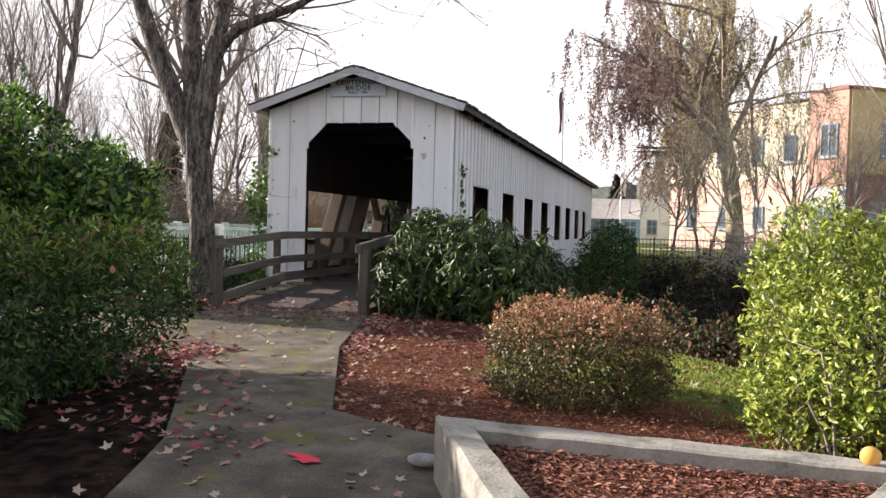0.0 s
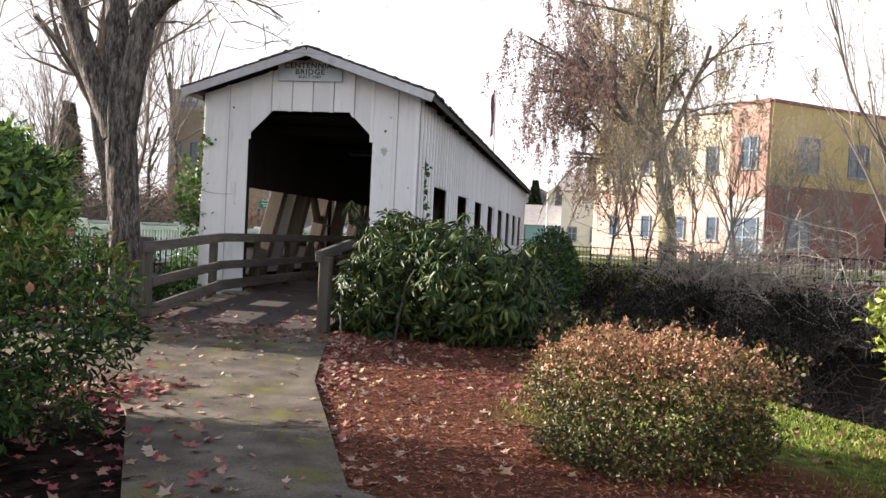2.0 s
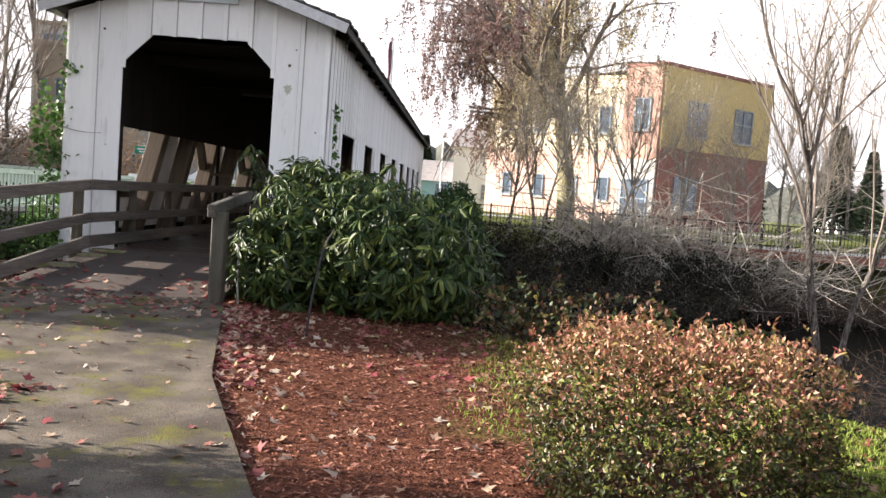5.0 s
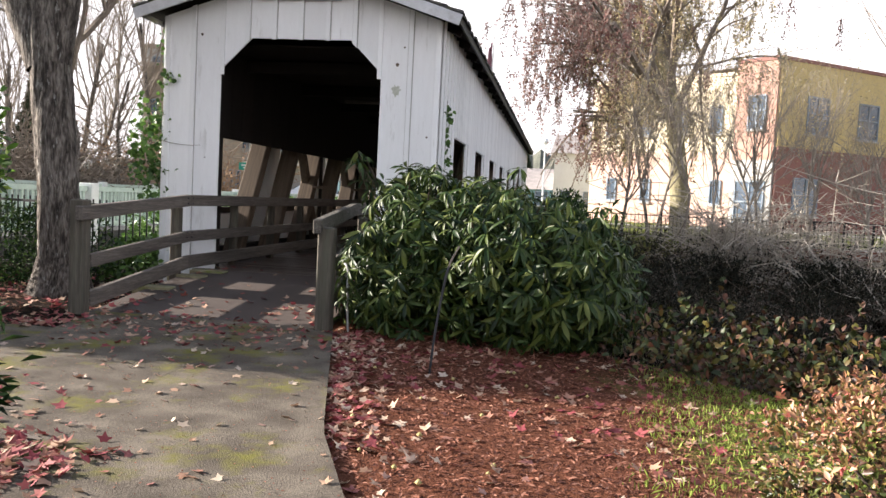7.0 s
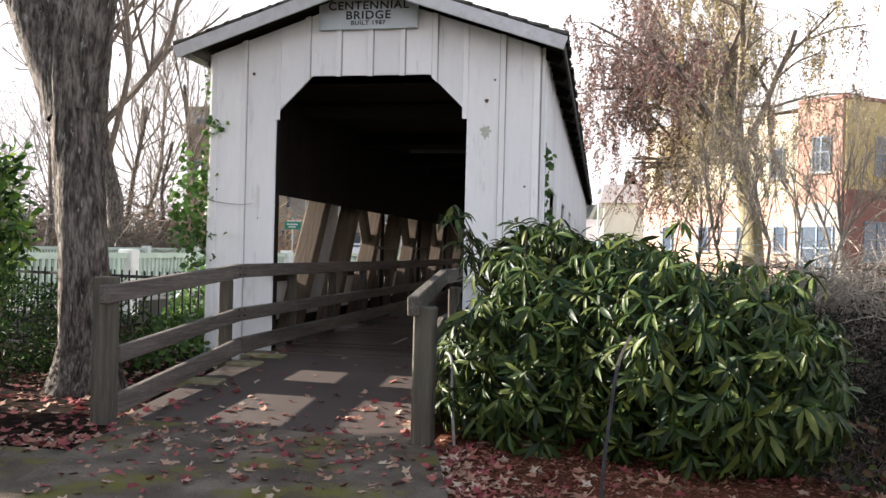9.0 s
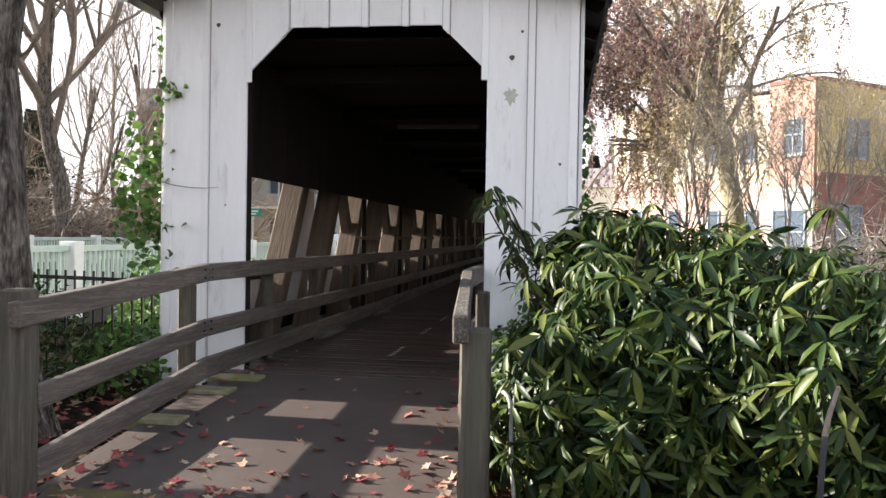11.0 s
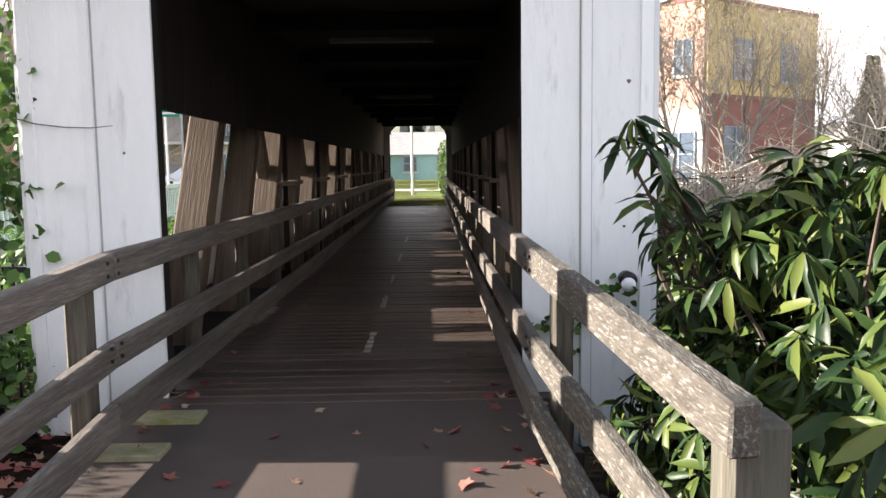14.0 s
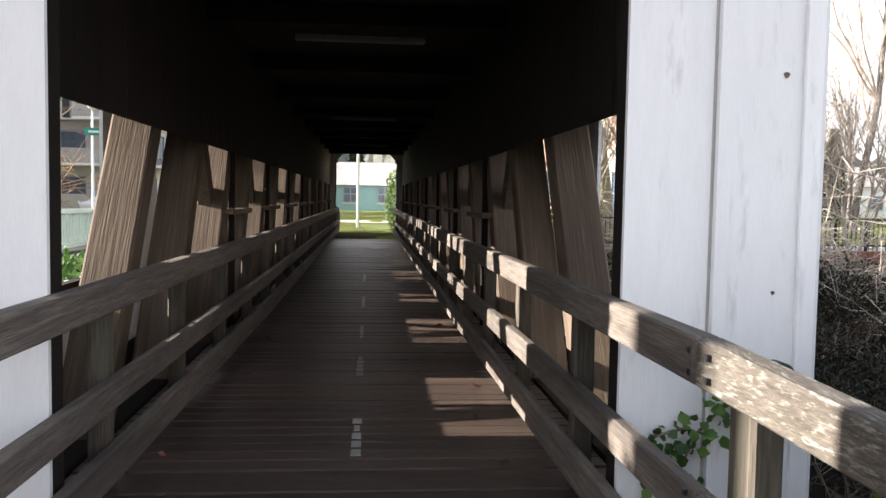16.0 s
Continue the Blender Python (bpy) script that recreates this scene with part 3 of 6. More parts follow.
def front_wall(y, out):
    """End wall with an eight-cornered opening: upright boards, each cut to the gable, with battens over the joints."""
    wall = part("end_wall", bmesh.new(), WHITE, bridge)
    edges = [-1.75, -1.38, -1.02, -0.68, -0.34, 0.0, 0.34, 0.68, 1.02, 1.38, 1.75]

    def low(x):
        return -0.32 if abs(x) >= OW - 0.011 else min(2.5 + (OW - abs(x)) / (OW - 0.63) * 0.40, 2.90)

    def slab(name, x0, x1, y0, y1, drop=0.0, mat=WHITE):
        xs = sorted({x0, x1, *[v for v in (-0.63, 0.0, 0.63) if x0 < v < x1]})
        bm = bmesh.new()
        top, bot = [], []
        for v in xs:
            e = min(max(v, x0 + .002), x1 - .002)
            inner = abs((x0 + x1) / 2) < OW
            bot.append((v, (low(e) if inner else -0.32) + drop))
            top.append((v, roof_z(v) - 0.06))
        ring = bot + top[::-1]
        f = [bm.verts.new((a, y0, b)) for a, b in ring]
        g = [bm.verts.new((a, y1, b)) for a, b in ring]
        bm.faces.new(f), bm.faces.new(g[::-1])
        for i in range(len(ring)):
            j = (i + 1) % len(ring)
            bm.faces.new((f[i], g[i], g[j], f[j]))
        return part(name, bm, mat, wall)
    for a, b in zip(edges[:-1], edges[1:]):
        slab("board", a + 0.002, b - 0.002, y, y + out * 0.026)
    for e in edges[1:-1]:
        if abs(abs(e) - 1.02) < .02:
            s = 1 if e > 0 else -1
            beam("batten", (e - s * .018, y + out * .038, 2.44), (e - s * .018, y + out * .038, roof_z(e) - .07), 0.055, 0.02, WHITE, wall, (1, 0, 0), 0.003)
        else:
            slab("joint", e - 0.036, e + 0.036, y + out * 0.026, y + out * 0.030, 0, JOINT)
            slab("batten", e - 0.026, e + 0.026, y + out * 0.032, y + out * 0.062, -0.015 if abs(e) < OW else 0)
    for s in (-1, 1):
        beam("corner_board", (s * (HW - .03), y + out * .038, -0.34), (s * (HW - .03), y + out * .038, roof_z(HW) - .08), 0.07, 0.02, WHITE, wall, (1, 0, 0), 0.003)
        beam("jamb", (s * (OW + .01), y - out * .062, -0.1), (s * (OW + .01), y - out * .062, 2.55), 0.03, 0.12, SHADEWOOD, wall, (1, 0, 0), 0.003)
    return wall


front_wall(0.0, -1)
front_wall(LEN, 1)


def side_wall(s):
    wall = part("side_wall", bmesh.new(), WHITE, bridge)
    pitch, y, top = 0.286, 0.03, roof_z(HW) - 0.06
    n = int((LEN - 0.06) / pitch)
    pitch = (LEN - 0.06) / n
    for i in range(n):
        y0, y1 = 0.03 + i * pitch, 0.03 + (i + 1) * pitch
        mid = (y0 + y1) / 2
        cut = any(a < mid < b for a, b in WIN)
        spans = ((-0.35, WZ0), (WZ1, top)) if cut else ((-0.35, top),)
        for a, b in spans:
            box("board", (s * HW - 0.012, y0 + .002, a), (s * HW + 0.012, y1 - .002, b), WHITE, wall)
        cut2 = any(a < y0 < b for a, b in WIN)
        for a, b in (((-0.35, WZ0), (WZ1, top)) if cut2 else ((-0.35, top),)):
            box("joint", (s * (HW + .0145) - .0025, y0 - .034, a + .004), (s * (HW + .0145) + .0025, y0 + .034, b - .004), JOINT, wall)
            box("batten", (s * HW + s * .033 - .015, y0 - .024, a), (s * HW + s * .033 + .015, y0 + .024, b), WHITE, wall)
    for a, b in WIN:
        a, b = 0.03 + round((a - .03) / pitch) * pitch, 0.03 + round((b - .03) / pitch) * pitch
        fr = part("window_frame", bmesh.new(), SHADEWOOD, wall)
        for z in (WZ0 - .03, WZ1 + .03):
            box("frame_rail", (s * (HW - .05) - .03, a - .05, z - .045), (s * (HW - .05) + .03, b + .05, z + .045), SHADEWOOD, fr)
    # horizontal nailers on the inside
    for z in (0.1, 2.2, 3.0):
        beam("nailer", (s * (HW - .07), .1, z), (s * (HW - .07), LEN - .1, z), 0.09, 0.12, SHADEWOOD, bridge, (1, 0, 0), 0)
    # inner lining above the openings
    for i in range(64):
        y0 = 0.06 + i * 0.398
        box("lining_board", (s * 1.235 - .009, y0 + .003, 1.69), (s * 1.235 + .009, y0 + .393, 2.85), SHADEWOOD, wall)


side_wall(-1)
side_wall(1)

# roof: deck boards, fascia, shakes
roof = part("roof", bmesh.new(), SHAKE, bridge)
EAVE, Y0, Y1 = 1.97, -0.36, LEN + 0.36
for s in (-1, 1):
    bm = bmesh.new()
    z0, z1 = roof_z(0), roof_z(EAVE)
    vs = [bm.verts.new(v) for v in ((0, Y0, z0), (s * EAVE, Y0, z1), (s * EAVE, Y1, z1), (0, Y1, z0), (0, Y0, z0 + .05), (s * EAVE, Y0, z1 + .05), (s * EAVE, Y1, z1 + .05), (0, Y1, z0 + .05))]
    for f in CUBE_F:
        bm.faces.new([vs[i] for i in f])
    part("roof_deck", bm, SHADEWOOD, roof)
    for y in (Y0 - .013, Y1 + .013):
        beam("bargeboard", (0, y, z0 - .03), (s * (EAVE + .04), y, roof_z(EAVE + .04) - .03), 0.025, 0.13, TRIM, roof, (0, 1, 0), 0.004)
    for k in range(28):
        yy = 0.3 + k * (LEN - .6) / 27
        beam("rafter", (s * (HW + .02), yy, roof_z(HW) - .06), (s * (EAVE - .02), yy, roof_z(EAVE) - .06), 0.05, 0.10, SHADEWOOD, roof, (0, 1, 0), 0)
    beam("eave_board", (s * (EAVE + .012), Y0, z1 - .0), (s * (EAVE + .012), Y1, z1 - .0), 0.022, 0.12, SHAKE, roof, (1, 0, 0), 0)
    V, F = [], []
    g = np.random.default_rng(3 + s)
    for row in range(11):
        xa = EAVE + .05 - row * 0.182
        y = Y0 - .03
        while y < Y1 + .02:
            w = g.uniform(0.09, 0.20)
            h0, h1 = roof_z(xa) + .062 + g.uniform(0, .018), roof_z(max(0, xa - .24)) + .055
            xb = max(0.0, xa - .24)
            xo = xa + g.uniform(-.02, .02)
            o = len(V)
            for yy in (y + .004, y + w - .004):
                V += [(s * xo, yy, h0 - .02), (s * xo, yy, h0 + .012), (s * xb, yy, h1 + .012), (s * xb, yy, h1 - .01)]
            F += [(o, o + 1, o + 2, o + 3), (o + 7, o + 6, o + 5, o + 4), (o, o + 4, o + 5, o + 1), (o + 1, o + 5, o + 6, o + 2), (o + 2, o + 6, o + 7, o + 3), (o + 3, o + 7, o + 4, o)]
            y += w
    sh = mesh_part("shake_cover", V, F, SHAKE, roof)
    sh["kind"] = "stuff"
V, F = [], []
g = np.random.default_rng(12)
for i in range(900):
    x, y = g.uniform(-1.9, 1.95), g.uniform(Y0, 12)
    z, r = roof_z(x) + .075, g.uniform(.012, .04)
    o = len(V)
    V += [(x - r, y - r, z), (x + r, y - r * .6, z), (x + r * .8, y + r, z), (x - r * .7, y + r, z), (x, y, z + r * 1.1)]
    F += [(o, o + 1, o + 4), (o + 1, o + 2, o + 4), (o + 2, o + 3, o + 4), (o + 3, o, o + 4)]
mo = mesh_part("moss_tufts", V, F, SHAKE, roof)
mo["kind"] = "stuff"

# name board with lettering
sign = part("name_board", add_box(bmesh.new(), (-0.53, -0.075, 3.385), (0.48, -0.052, 3.665), 0.004), SIGNM, bridge, "pale blue-grey painted name board")
bm = bmesh.new()
for lo, hi in (((-0.55, -.09, 3.365), (.50, -.055, 3.385)), ((-0.55, -.09, 3.665), (.50, -.055, 3.685)), ((-0.55, -.09, 3.385), (-.53, -.055, 3.665)), ((.48, -.09, 3.385), (.50, -.055, 3.665))):
    add_box(bm, lo, hi)
part("sign_frame", bm, SIGNM, sign)


def lettering(text, x, y, z, size, parent, mat, squeeze=1.0, depth=0.002, turn=(90, 0, 0)):
    cu = bpy.data.curves.new("lettering", "FONT")
    cu.body, cu.size, cu.align_x, cu.align_y, cu.extrude, cu.space_character = text, size, "CENTER", "CENTER", depth, 1.12
    cu.offset = size * 0.018
    tmp = bpy.data.objects.new("tmp", cu)
    scene.collection.objects.link(tmp)
    bpy.context.view_layer.update()
    me = bpy.data.meshes.new_from_object(tmp.evaluated_get(bpy.context.evaluated_depsgraph_get()))
    bpy.data.objects.remove(tmp)
    me.transform(pose(x, y, z, *turn) @ Matrix.Diagonal((squeeze, 1, 1, 1)))
    me.materials.clear()
    me.materials.append(mat)
    me.name = "lettering"
    return adopt(new("lettering", me), parent)


lettering("CENTENNIAL", -0.025, -0.079, 3.605, 0.118, sign, INK, 1.10)
lettering("BRIDGE", -0.025, -0.079, 3.505, 0.118, sign, INK, 1.10)
lettering("BUILT 1987", -0.025, -0.079, 3.428, 0.062, sign, INK, 1.10)

# trusses: paired leaning timbers, counter-braces, uprights, chords
for s in (-1, 1):
    tr = part("truss", bmesh.new(), TRUSS, bridge)
    for k in range(17):
        y = 1.85 + k * 1.43
        lean = 0.62 if k < 9 else -0.62
        a, b = (s * 1.405, y + .12 - lean * .95, -0.1), (s * 1.405, y + .12 + lean * 1.6, 2.45)
        beam("brace", a, b, 0.27, 0.19, TRUSS, tr, (1, 0, 0), 0.015)
    for k in range(8):
        y = 5.0 + k * 2.86
        beam("counter_brace", (s * 1.45, y + .75, 0), (s * 1.45, y - .75, 2.45), 0.13, 0.17, TRUSS, tr, (1, 0, 0), 0.01)
        beam("tie_rod", (s * 1.26, y + .3, -.1), (s * 1.26, y + .3, 2.6), 0.06, 0.06, SHADEWOOD, tr, (1, 0, 0), 0.005)
        beam("bracket_shelf", (s * 1.30, y - .1, 1.12), (s * 1.30, y + 1.1, 1.12), 0.26, 0.05, TRUSS, tr, (1, 0, 0), 0.006)
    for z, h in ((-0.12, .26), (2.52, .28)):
        beam("chord", (s * 1.42, .12, z), (s * 1.42, LEN - .12, z), 0.30, h, SHADEWOOD, tr, (1, 0, 0), 0.01)
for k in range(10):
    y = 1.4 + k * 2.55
    beam("tie_beam", (-1.6, y, 2.76), (1.6, y, 2.76), 0.16, 0.16, SHADEWOOD, bridge, (0, 1, 0), 0.01)
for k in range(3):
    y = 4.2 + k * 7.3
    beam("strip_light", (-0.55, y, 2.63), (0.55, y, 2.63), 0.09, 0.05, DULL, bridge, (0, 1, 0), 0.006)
beam("ridge_beam", (0, .1, 3.66), (0, LEN - .1, 3.66), 0.08, 0.2, SHADEWOOD, bridge, (1, 0, 0), 0)
# ceiling boards at the tie beams, added to keep the roof space dark
box("loft_floor", (-1.6, 0.3, 2.86), (1.6, LEN - .3, 2.88), SHADEWOOD, bridge)

# floor: cross planks on bearers
deck = part("deck", bmesh.new(), WOODX, bridge)
for x in (-1.2, -.4, .4, 1.2):
    beam("bearer", (x, -0.3, -.22), (x, LEN + .2, -.22), 0.14, 0.28, SHADEWOOD, deck, (1, 0, 0), 0)
pm = None
for i in range(176):
    y = -0.10 + i * 0.1465
    if pm is None:
        p0 = part("plank", add_box(bmesh.new(), (-1.26, -.069, -.06), (1.26, .069, 0.0), 0.006), WOODX, deck)
        pm = p0.data
        ob = p0
    else:
        ob = adopt(new("plank", pm), deck)
    ob.location = (0, y, float(rng.uniform(-.004, .003)))
# worn centre marks
for k, (a, b) in enumerate([(1.05, 1.75), (2.9, 3.5), (4.5, 5.2), (6.6, 7.5), (9.5, 10.6)]):
    yy = a
    while yy < b:
        w = float(rng.uniform(.014, .028))
        box("paint_dash", (.035 - w, yy, 0.001), (.035 + w, yy + .10, 0.0045), DASH, deck)
        yy += 0.1465

# ---- ramp and handrails ----
ramp = thing("ramp", (0, -1.6, -0.2), "dark felted timber approach ramp up to the bridge", "ramp", kind="structure")
prof = [(-2.88, -0.205), (-2.4, -0.155), (-1.0, -0.02), (-0.18, 0.0)]
for i in range(3):
    (ya, za), (yb, zb) = prof[i], prof[i + 1]
    bm = bmesh.new()
    vs = [bm.verts.new(v) for v in ((-1.08, ya, za - .2), (1.20, ya, za - .2), (1.12, yb, zb - .2), (-1.05, yb, zb - .2), (-1.08, ya, za), (1.20, ya, za), (1.12, yb, zb), (-1.05, yb, zb))]
    for f in CUBE_F:
        bm.faces.new([vs[j] for j in f])
    part("ramp_panel", bm, FELT, ramp)
for y, z, x in ((-1.62, -.075, -1.22), (-0.92, -0.01, -1.17), (-.42, 0.0, -1.13)):
    box("sleeper", (x, y - .09, z - .06), (x + .42, y + .09, z + .018), BLOCK, ramp, 0.006)


def handrail(s, label):
    h = thing("handrail", (s * 1.05, -1.5, -0.2), label, "handrail", "bridge handrails")
    x0 = s * 1.08 if s < 0 else 1.20       # foot of the ramp
    post_x = -1.12 if s < 0 else 1.24
    x1, x2 = s * 0.985, s * 0.955
    m_in = WOODY
    m_out = WOODY if s < 0 else LICHEN
    for y, x, z0, z1 in ((-2.85, post_x, -.42, .86 if s < 0 else .73), (-0.95, s * 1.10, -.2, .78)):
        beam("post", (x, y, z0), (x, y, z1), 0.14 if y < -2 else .09, 0.14, WOODZ, h, (1, 0, 0), 0.012)
    yy = 0.65
    while yy < LEN - .2:
        beam("post", (s * 1.06, yy, -.1), (s * 1.06, yy, .80), 0.09, 0.09, WOODZ, h, (1, 0, 0), 0.008)
        yy += 1.43
    kink = -0.9
    for z, hh, dz, ys in ((0.845, 0.13, -.11, -2.98), (0.43, 0.125, -.14, -2.80), (0.13, 0.15, -.20, -2.80)):
        xs = x0 - s * 0.02
        thick = 0.055 if z < .8 else 0.075
        beam("board", (xs, ys, z + dz), (x1, kink, z + .02), thick, hh, m_out, h, (1, 0, 0), 0.008)
        beam("board", (x1, kink + .004, z + .02), (x2, 5.2, z), thick, hh, m_in, h, (1, 0, 0), 0.008)
        ya = 5.204
        while ya < LEN - 1:
            yb = min(ya + 5.1, LEN + 1.4)
            beam("board", (x2, ya, z), (x2, yb - .004, z), thick, hh, m_in, h, (1, 0, 0), 0.008)
            ya = yb
    for y in (-.98, -.86):
        for z in (.83, .89, .44, .50):
            beam("bolt", (x1 - s * .03, y, z), (x1 - s * .045, y, z), 0.018, 0.018, IRON, h, (0, 1, 0), 0.003)
    return h


handrail(-1, "weathered grey timber handrail with three rails and bolted posts")
handrail(1, "weathered timber handrail with pale lichen on its upper rail")

# ---- garden ----


def shrub(name, base, blobs, n, size, mat, label, category, spread=0.9, aspect=0.45, broad=False, low=-0.2, deep=0.5, amp=0.28, stem_n=40, stem_r=0.012,
          tops=None, stem_mat=None, droop=0.25, up=0.25, sprigs=None):
    t = thing(name, base, label, category)
    P, D = shell(n, blobs, low, deep, amp)
    if sprigs:
        # shoots that stand out of the outline, each with a row of leaves
        m, reach = sprigs
        k = 16
        pick = rng.choice(len(P), m)
        d = unit(D[pick] + rng.normal(size=(m, 3)) * .35 + np.array([0, 0, .45]))
        f = np.tile(np.linspace(0, 1, k), m)
        e = np.repeat(reach * rng.uniform(.3, 1.2, m), k)
        P = np.concatenate([P, np.repeat(P[pick], k, 0) + np.repeat(d, k, 0) * (f * e)[:, None] + rng.normal(size=(m * k, 3)) * size * .35])
        D = np.concatenate([D, np.repeat(d, k, 0)])
    A = unit(D + rng.normal(size=P.shape) * spread + np.array([0, 0, up]))
    N = unit(D + rng.normal(size=P.shape) * 0.6 + np.array([0, 0, .5]))
    L = size * rng.uniform(0.6, 1.25, len(P))
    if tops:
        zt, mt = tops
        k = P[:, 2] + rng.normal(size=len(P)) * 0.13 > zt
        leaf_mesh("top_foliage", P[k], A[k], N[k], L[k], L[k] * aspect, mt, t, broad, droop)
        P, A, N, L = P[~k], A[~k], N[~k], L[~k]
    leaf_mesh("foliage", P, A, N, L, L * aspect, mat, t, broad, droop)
    tips = P[rng.choice(len(P), stem_n)]
    near = np.argmin([np.sum((tips - np.array(c)) ** 2, 1) for c, r in blobs], 0)
    V, F = [], []
    for j, (c, r) in enumerate(blobs):
        if (near == j).any():
            v, f = stems((c[0], c[1], float(ground_z(c[0], c[1])) - .05), tips[near == j], stem_r)
            F += [tuple(i + len(V) for i in q) for q in f]
            V += list(v)
    mesh_part("stem_tangle", V, F, stem_mat or TWIG, t)["kind"] = "stuff"
    return t


def whorl_shrub(name, base, blobs, n, size, mat, label, category, extra=(), low=-0.15):
    """Rhododendron: rosettes of long drooping leaves at the ends of the shoots."""
    t = thing(name, base, label, category)
    C, D = shell(n, blobs, low, 0.65, 0.46)
    if len(extra):
        C, D = np.concatenate([C, np.array(extra)]), np.concatenate([D, np.tile([[0, 0, 1.0]], (len(extra), 1))])
    D = unit(D + np.array([0, 0, 0.55]) + rng.normal(size=C.shape) * 0.25)
    k = 9
    ref = unit(np.cross(D, rng.normal(size=C.shape)))
    oth = np.cross(D, ref)
    ang = (np.arange(k) * 2.4)[None, :] + rng.uniform(0, 6, (len(C), 1))
    tilt = rng.uniform(-0.7, 0.8, (len(C), k)) + np.linspace(-.35, .55, k)[None]
    A = (np.cos(ang)[..., None] * ref[:, None] + np.sin(ang)[..., None] * oth[:, None]) + D[:, None] * tilt[..., None]
    A[..., 2] -= rng.uniform(0.2, 1.7, (len(C), 1)) * rng.uniform(.5, 1.2, (len(C), k))
    A = unit(A).reshape(-1, 3)
    N = np.repeat(D, k, 0) + rng.normal(size=A.shape) * .35
    P = np.repeat(C, k, 0) + A * 0.012
    L = np.repeat(rng.uniform(0.75, 1.2, len(C)), k) * size * rng.uniform(.6, 1.15, len(P))
    leaf_mesh("foliage", P, A, N, L, L * rng.uniform(.18, .26, len(P)), mat, t, True, 0.30)
    tips = np.concatenate([C[rng.choice(len(C), min(len(C), 150))], np.array(extra).reshape(-1, 3)]) - D[:1] * 0.02
    mid = np.array([c for c, r in blobs])
    segs = []
    for q in tips:
        c = mid[np.argmin(np.sum((mid - q) ** 2, 1))]
        b = q + (c - q) * rng.uniform(.35, .6) - np.array([0, 0, rng.uniform(.05, .2)])
        m = (b + q) / 2 + rng.normal(size=3) * .03 - np.array([0, 0, .03])
        segs.append(([b, (b + m) / 2, m, (m + q) / 2, q], [.009, .008, .007, .006, .004]))
    for c in mid:
        for k in range(5):
            f = np.array([c[0] + rng.normal() * .12, c[1] + rng.normal() * .12, float(ground_z(c[0], c[1])) - .05])
            e = c + rng.normal(size=3) * np.array([.25, .25, .15])
            segs.append(([f, (f + e) / 2 + rng.normal(size=3) * .06, e], [.018, .014, .009]))
    V, F = tubes(segs, 5)
    mesh_part("stem_tangle", V, F, DARKTWIG, t)["kind"] = "stuff"
    return t


whorl_shrub("rhododendron", (2.6, -1.9, -0.3),
            [((1.95, -2.1, .42), (.62, .75, .80)), ((2.75, -2.40, .42), (.82, .92, .74)), ((3.45, -2.4, .22), (.66, .85, .70)), ((2.35, -1.0, .42), (.70, .7, .74)), ((3.4, -1.4, .20), (.7, .8, .66)), 
             ((1.62, -2.2, .15), (.30, .5, .55)), ((1.85, -1.55, .72), (.42, .5, .5)), ((1.78, -1.2, .30), (.42, .62, .62))],
            3000, 0.152, RHODO, "large rhododendron bush with long glossy drooping dark leaves", "shrub",
            extra=[(1.22, -1.8, 1.47), (1.30, -1.75, 1.42), (1.26, -1.85, 1.36), (1.34, -1.8, 1.28), (1.18, -1.8, 1.40), (1.40, -1.75, 1.22), (1.30, -1.8, 1.18), (1.38, -1.85, 1.08), (1.32, -1.75, 1.05), (1.44, -1.8, 1.0), (1.50, -1.7, 1.12), (1.42, -1.9, .88), (1.58, -1.8, .95), (1.55, -1.9, 1.06), (1.66, -1.7, 1.15), (1.52, -1.9, 1.18), (1.36, -1.6, 1.12), (1.6, -2.3, 1.05), (1.75, -1.9, 1.32), (2.1, -2.3, 1.36), (2.9, -2.6, 1.34), (1.45, -2.1, .95)])
shrub("azalea", (4.72, -7.3, -0.27), [((4.69, -7.25, .06), (.66, .60, .42)), ((4.32, -7.15, .20), (.38, .40, .32)), ((5.08, -7.3, .20), (.36, .42, .32)), ((4.7, -7.0, .26), (.56, .40, .24)), ((4.55, -7.5, .20), (.34, .3, .28)), ((4.9, -7.45, .24), (.28, .28, .27)), ((4.69, -7.27, -.10), (.64, .56, .24)), ((4.45, -7.45, -.08), (.36, .34, .22)), ((4.98, -7.4, -.08), (.36, .36, .22))], 25000, 0.031, AZALEAG,
      "rounded azalea with orange-red tops and olive lower leaves", "shrub", tops=(0.28, AZALEA), low=-0.23, stem_mat=DARKTWIG, aspect=0.5, deep=.6, amp=.46, stem_n=70, stem_r=.007, sprigs=(420, .11))
shrub("privet", (6.85, -7.8, -0.27), [((6.95, -7.8, .40), (.95, .85, .76)), ((6.52, -7.9, .20), (.46, .5, .48)), ((6.6, -7.6, .75), (.5, .55, .5)), ((7.2, -7.9, .8), (.5, .5, .5)), ((6.42, -7.75, .5), (.30, .4, .3)), ((6.75, -8.3, .35), (.5, .4, .4)), ((6.3, -8.2, .0), (.45, .35, .25))], 19000, 0.055, YELLOW,
      "large bright yellow-green privet bush in sunlight", "shrub", low=-0.24, aspect=.46, amp=.42, deep=.6, stem_n=80, sprigs=(260, .11))
